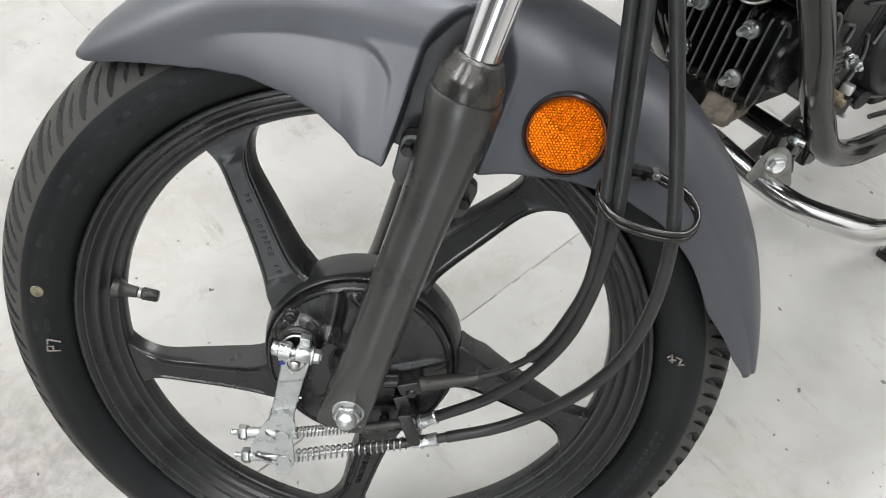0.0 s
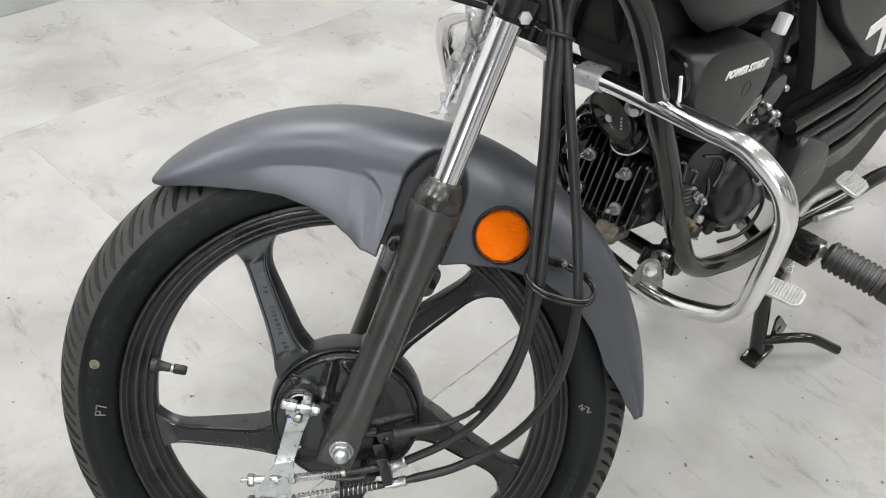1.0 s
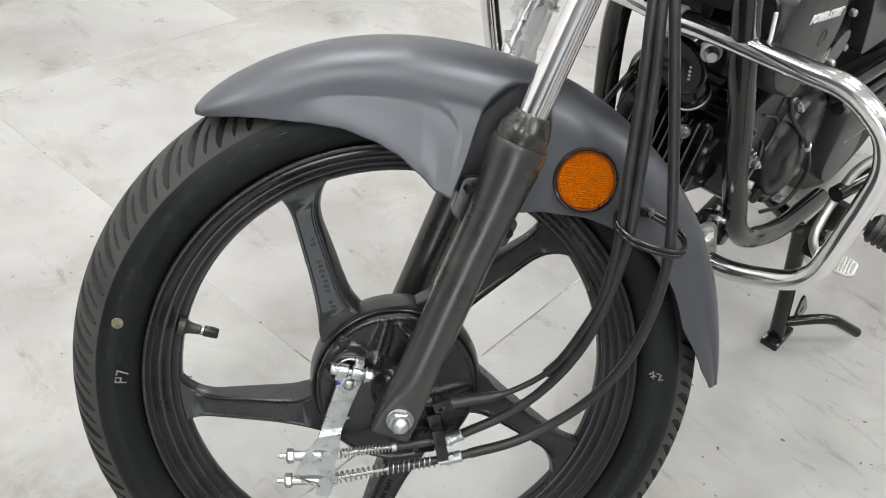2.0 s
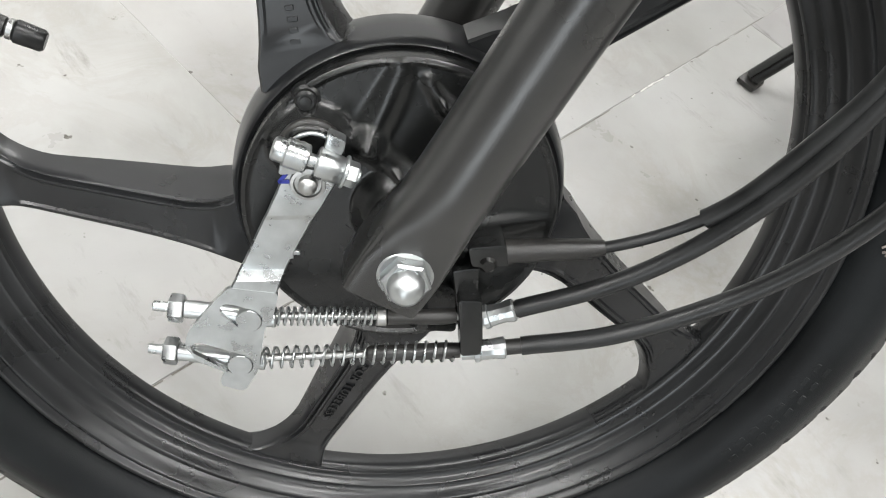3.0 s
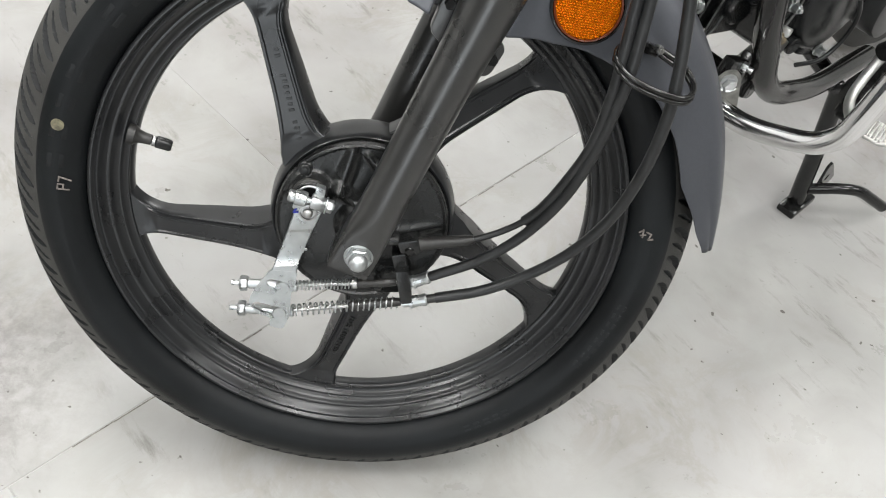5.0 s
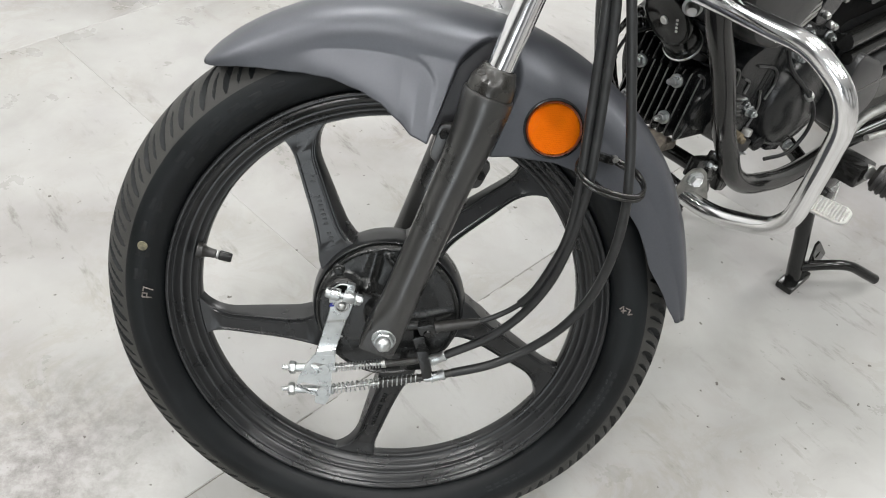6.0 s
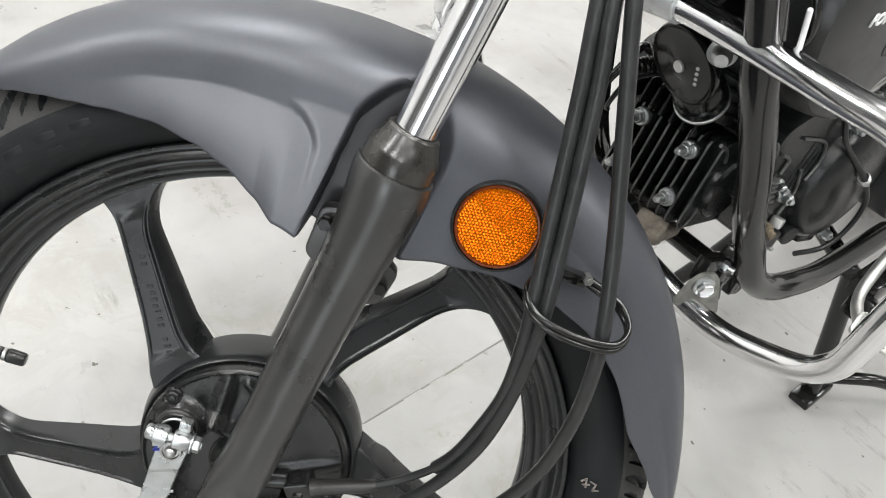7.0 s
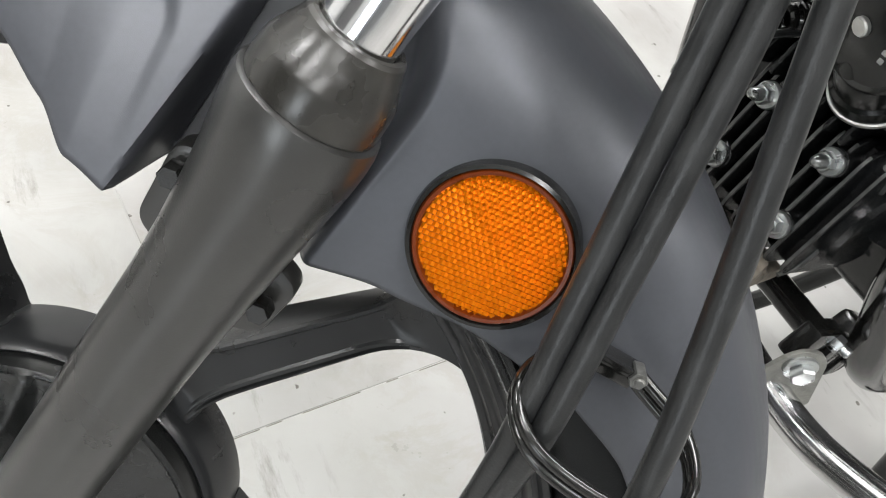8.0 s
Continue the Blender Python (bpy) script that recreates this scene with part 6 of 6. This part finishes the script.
# foot controls
def pad(wx, wy, m, cells):
    """A bright plate with a rounded far end, set with small raised points."""
    bm = prism(rounded([(-wx / 2, -wy / 2), (wx * 0.36, -wy / 2), (wx / 2, -wy * 0.30), (wx / 2, wy * 0.30), (wx * 0.36, wy / 2), (-wx / 2, wy / 2)], 0.008), -0.0025, 0.0025, 0.0008, 1)
    bmesh.ops.transform(bm, matrix=pose(0, 0, 0, 90, 0, 0), verts=bm.verts)
    n, k = cells
    for i in range(n):
        for j in range(k):
            x, y = (i - (n - 1) / 2) * wx * 0.88 / n, (j - (k - 1) / 2) * wy * 0.88 / k
            if x > wx * 0.34 and abs(y) > wy * 0.30:
                continue
            bm = join(bm, box(x, y, 0.0036, wx * 0.52 / n, wy * 0.52 / k, 0.0034, 0.0005, (0, 0, 45), 1))
    bmesh.ops.transform(bm, matrix=m, verts=bm.verts)
    return bm


lever = bpart("gear_lever", tube(bend_path([(0.292, -0.222, 0.302), (0.320, -0.195, 0.308), (0.365, -0.188, 0.335), (0.385, -0.196, 0.395), (0.400, -0.216, 0.421)], 0.03, 6), 0.0062, 14), CASTALU, None, "bright heel and toe gear lever")
bpart("toe_pad", pad(0.053, 0.032, pose(0.286, -0.240, 0.316, 12, 0, -80), (11, 7)), CASTALU, lever, "bright knurled toe pad")
bpart("heel_pad", pad(0.052, 0.036, pose(0.406, -0.232, 0.431, 14, 6, 4), (10, 7)), CASTALU, lever, "bright knurled heel pad")
peg = bpart("foot_peg", lathe((0.410, -0.236, 0.314), (0.425, -0.345, 0.300), [(0, 0.014), (0.004, 0.018)] + [(0.006 + 0.0085 * (k // 4) + (0, 0.0046, 0.0052, 0.0080)[k % 4], (0.0215, 0.0215, 0.0188, 0.0188)[k % 4]) for k in range(36)] + [(0.086, 0.0215), (0.106, 0.0215), (0.109, 0.019)], 28), SEALRUBBER, None, "black ribbed rubber foot peg", 30)
bpart("peg_plug", lathe((0.405, -0.226, 0.316), (0.402, -0.234, 0.318), [(0, 0.0105), (0.006, 0.0105), (0.008, 0.009)], 22), CASTALU, peg, "pale round peg plug")
bpart("peg_bracket", join(box(0.40, -0.205, 0.312, 0.05, 0.05, 0.03, 0.005, (0, 10, 0)), box(0.37, -0.19, 0.300, 0.05, 0.03, 0.03, 0.005), box(0.345, -0.20, 0.285, 0.03, 0.03, 0.028, 0.006, (0, 25, 0))), GLOSSBLACK, peg)
bpart("kick_lever", tube(bend_path([(0.36, -0.19, 0.36), (0.46, -0.215, 0.375), (0.55, -0.225, 0.380), (0.66, -0.23, 0.345)], 0.04, 6), 0.011, 16), GLOSSBLACK, None, "black kick start lever")
bpart("lever_spring", tube([(0.38, -0.214, 0.375), (0.45, -0.232, 0.372)], 0.0046, 12), CASTALU, None, "bright lever rod")

# centre stand
DUSTBLACK = mat("dusty_black_steel", (0.020, 0.019, 0.017), 0.45, 0, 0.5, 90, 0.3, 500, 0.1)
stand = bpart("centre_stand", join(tube(bend_path([(0.452, -0.150, 0.235), (0.480, -0.165, 0.10), (0.493, -0.175, 0.012)], 0.02, 5), 0.0125, 18), tube(bend_path([(0.540, -0.015, 0.226), (0.502, 0.034, 0.085), (0.477, 0.064, 0.012)], 0.02, 5), 0.0108, 14), rod((0.452, -0.15, 0.232), (0.540, -0.015, 0.226), 0.012, 14)), GLOSSBLACK, None, "gloss black centre stand standing on the floor")
bpart("stand_foot", box(0.496, -0.176, 0.008, 0.060, 0.030, 0.014, 0.004, (0, -6, 0)), GLOSSBLACK, stand)
bpart("stand_foot", box(0.477, 0.064, 0.006, 0.026, 0.026, 0.008, 0.003, (0, -6, 0)), DUSTBLACK, stand, "dusty black stand foot")
bpart("stand_tang", tube(bend_path([(0.492, -0.180, 0.045), (0.520, -0.215, 0.060), (0.545, -0.235, 0.058), (0.592, -0.268, 0.024)], 0.02, 6), 0.0085, 16), GLOSSBLACK, stand)
bpart("stand_gusset", slotted(rounded([(0.483, 0.104), (0.492, 0.108), (0.548, 0.050), (0.541, 0.040), (0.496, 0.046)], 0.003), [[(0.510 + 0.0062 * math.cos(a), 0.068 + 0.0062 * math.sin(a)) for a in (2 * math.pi * k / 14 for k in range(14))]], -0.190, -0.186), GLOSSBLACK, stand, "black gusset plate with a round hole")
bpart("stand_spring", coil((0.500, -0.165, 0.225), (0.520, -0.165, 0.150), 0.008, 0.0016, 11), DULLSTEEL, stand, "coiled stand spring")

# ---- marble floor: slabs on a grout bed ----
bed = part("floor", box((A0 + A1) / 2, (B0 + B1) / 2, -0.0205, A1 - A0 + 0.4, B1 - B0 + 0.4, 0.04, 0), GROUT, None, "", FLOOR_M)
tagged(bed, "pale polished marble slab floor with thin dirty joints", "floor", kind="structure")
LONG, WIDE, JB, GAP = 1.2, 1.132, 0.102, 0.0008
ROWS = {-1: -0.35, 0: 0.146, 1: 0.797}


def slab_mesh():
    bm = box(0, 0, -0.008, LONG - GAP, WIDE - GAP, 0.016, 0.0006, None, 1)
    soften(bm)
    me = bpy.data.meshes.new("slab")
    bm.to_mesh(me)
    bm.free()
    me.materials.append(MARBLE)
    return me


slab = slab_mesh()
for j in range(-7, 3):
    start = ROWS.get(j, (0.37 * j) % 1.2)
    for i in range(-8, 8):
        a, b = start + (i + 0.5) * LONG, JB + (j + 0.5) * WIDE
        if A0 - 0.7 < a < A1 + 0.7 and B0 - 0.3 < b < B1 + 0.3:
            ob = new("slab", slab)
            ob.parent = bed
            ob.matrix_parent_inverse = FLOOR_M.inverted()
            ob.matrix_basis = FLOOR_M @ Matrix.Translation((a, b, 0))


# black dirt caught in stretches of the joints
JOINTDIRT = mat("joint_dirt", (0.135, 0.127, 0.112), 0.9, 0, 0.5, 60, 0.3, 300)


def dirt_mesh(length, seed):
    """Broken thin fillets of dirt along x."""
    r = random.Random(seed)
    bm = bmesh.new()
    x = 0.0
    while x < length:
        run = r.uniform(0.012, 0.07)
        w = r.uniform(0.0006, 0.0015)
        bm = join(bm, box(x + run / 2, r.uniform(-0.0003, 0.0003), -0.003, run, w, 0.0066, 0))
        x += run + (r.uniform(0.002, 0.03) if r.random() < 0.45 else -0.0005)
    return bm


part("joint_dirt", dirt_mesh(0.80, 5), JOINTDIRT, bed, "dark dirt in a floor joint", pose(-0.28, 0.101, 0))
part("joint_dirt", dirt_mesh(0.15, 7), JOINTDIRT, bed, "dark dirt in a floor joint", pose(0.71, 0.101, 0))
part("joint_dirt", dirt_mesh(0.16, 9), JOINTDIRT, bed, "dark dirt in a floor joint", pose(0.147, 0.101, 0) @ pose(0, 0, 0, 0, 0, 90))

FLAKE = mat("white_flake", (0.62, 0.61, 0.58), 0.7, 0, 0.1, 60)
for i, (a, l) in enumerate(((0.568, 0.008), (0.590, 0.014), (0.604, 0.010), (0.618, 0.024), (0.641, 0.007))):
    part("joint_flake", box(0, 0, 0.0004, l, 0.0015 + 0.0004 * (i % 3), 0.0012, 0.0003, (0, 0, 4 - 3 * i), 1), FLAKE, bed, "white flake in the joint" if i == 0 else "", pose(a, 0.101, 0))


# crumpled clear sheet lying against the wall
def sheet_mesh(w, d, seed):
    bm = bmesh.new()
    n, k = 26, 14
    g = []
    for i in range(n + 1):
        col = []
        for j in range(k + 1):
            x, y = (i / n - 0.5) * w, (j / k - 0.5) * d
            z = 0.004 + 0.026 * max(0.0, noise.noise(Vector((x * 14 + seed, y * 14, seed)))) + 0.012 * abs(noise.noise(Vector((x * 40, y * 40, seed))))
            col.append(bm.verts.new((x + 0.02 * noise.noise(Vector((y * 20, seed, 0))), y + 0.03 * noise.noise(Vector((x * 12, 0, seed))), z)))
        g.append(col)
    for i in range(n):
        for j in range(k):
            bm.faces.new((g[i][j], g[i + 1][j], g[i + 1][j + 1], g[i][j + 1]))
    return bm


sheet = part("plastic_sheet", sheet_mesh(0.34, 0.16, 3.3), FILM, None, "", FLOOR_M @ pose(1.14, 1.69, 0.0), 60)
tagged(sheet, "crumpled clear plastic sheet lying by the wall", "plastic sheet")
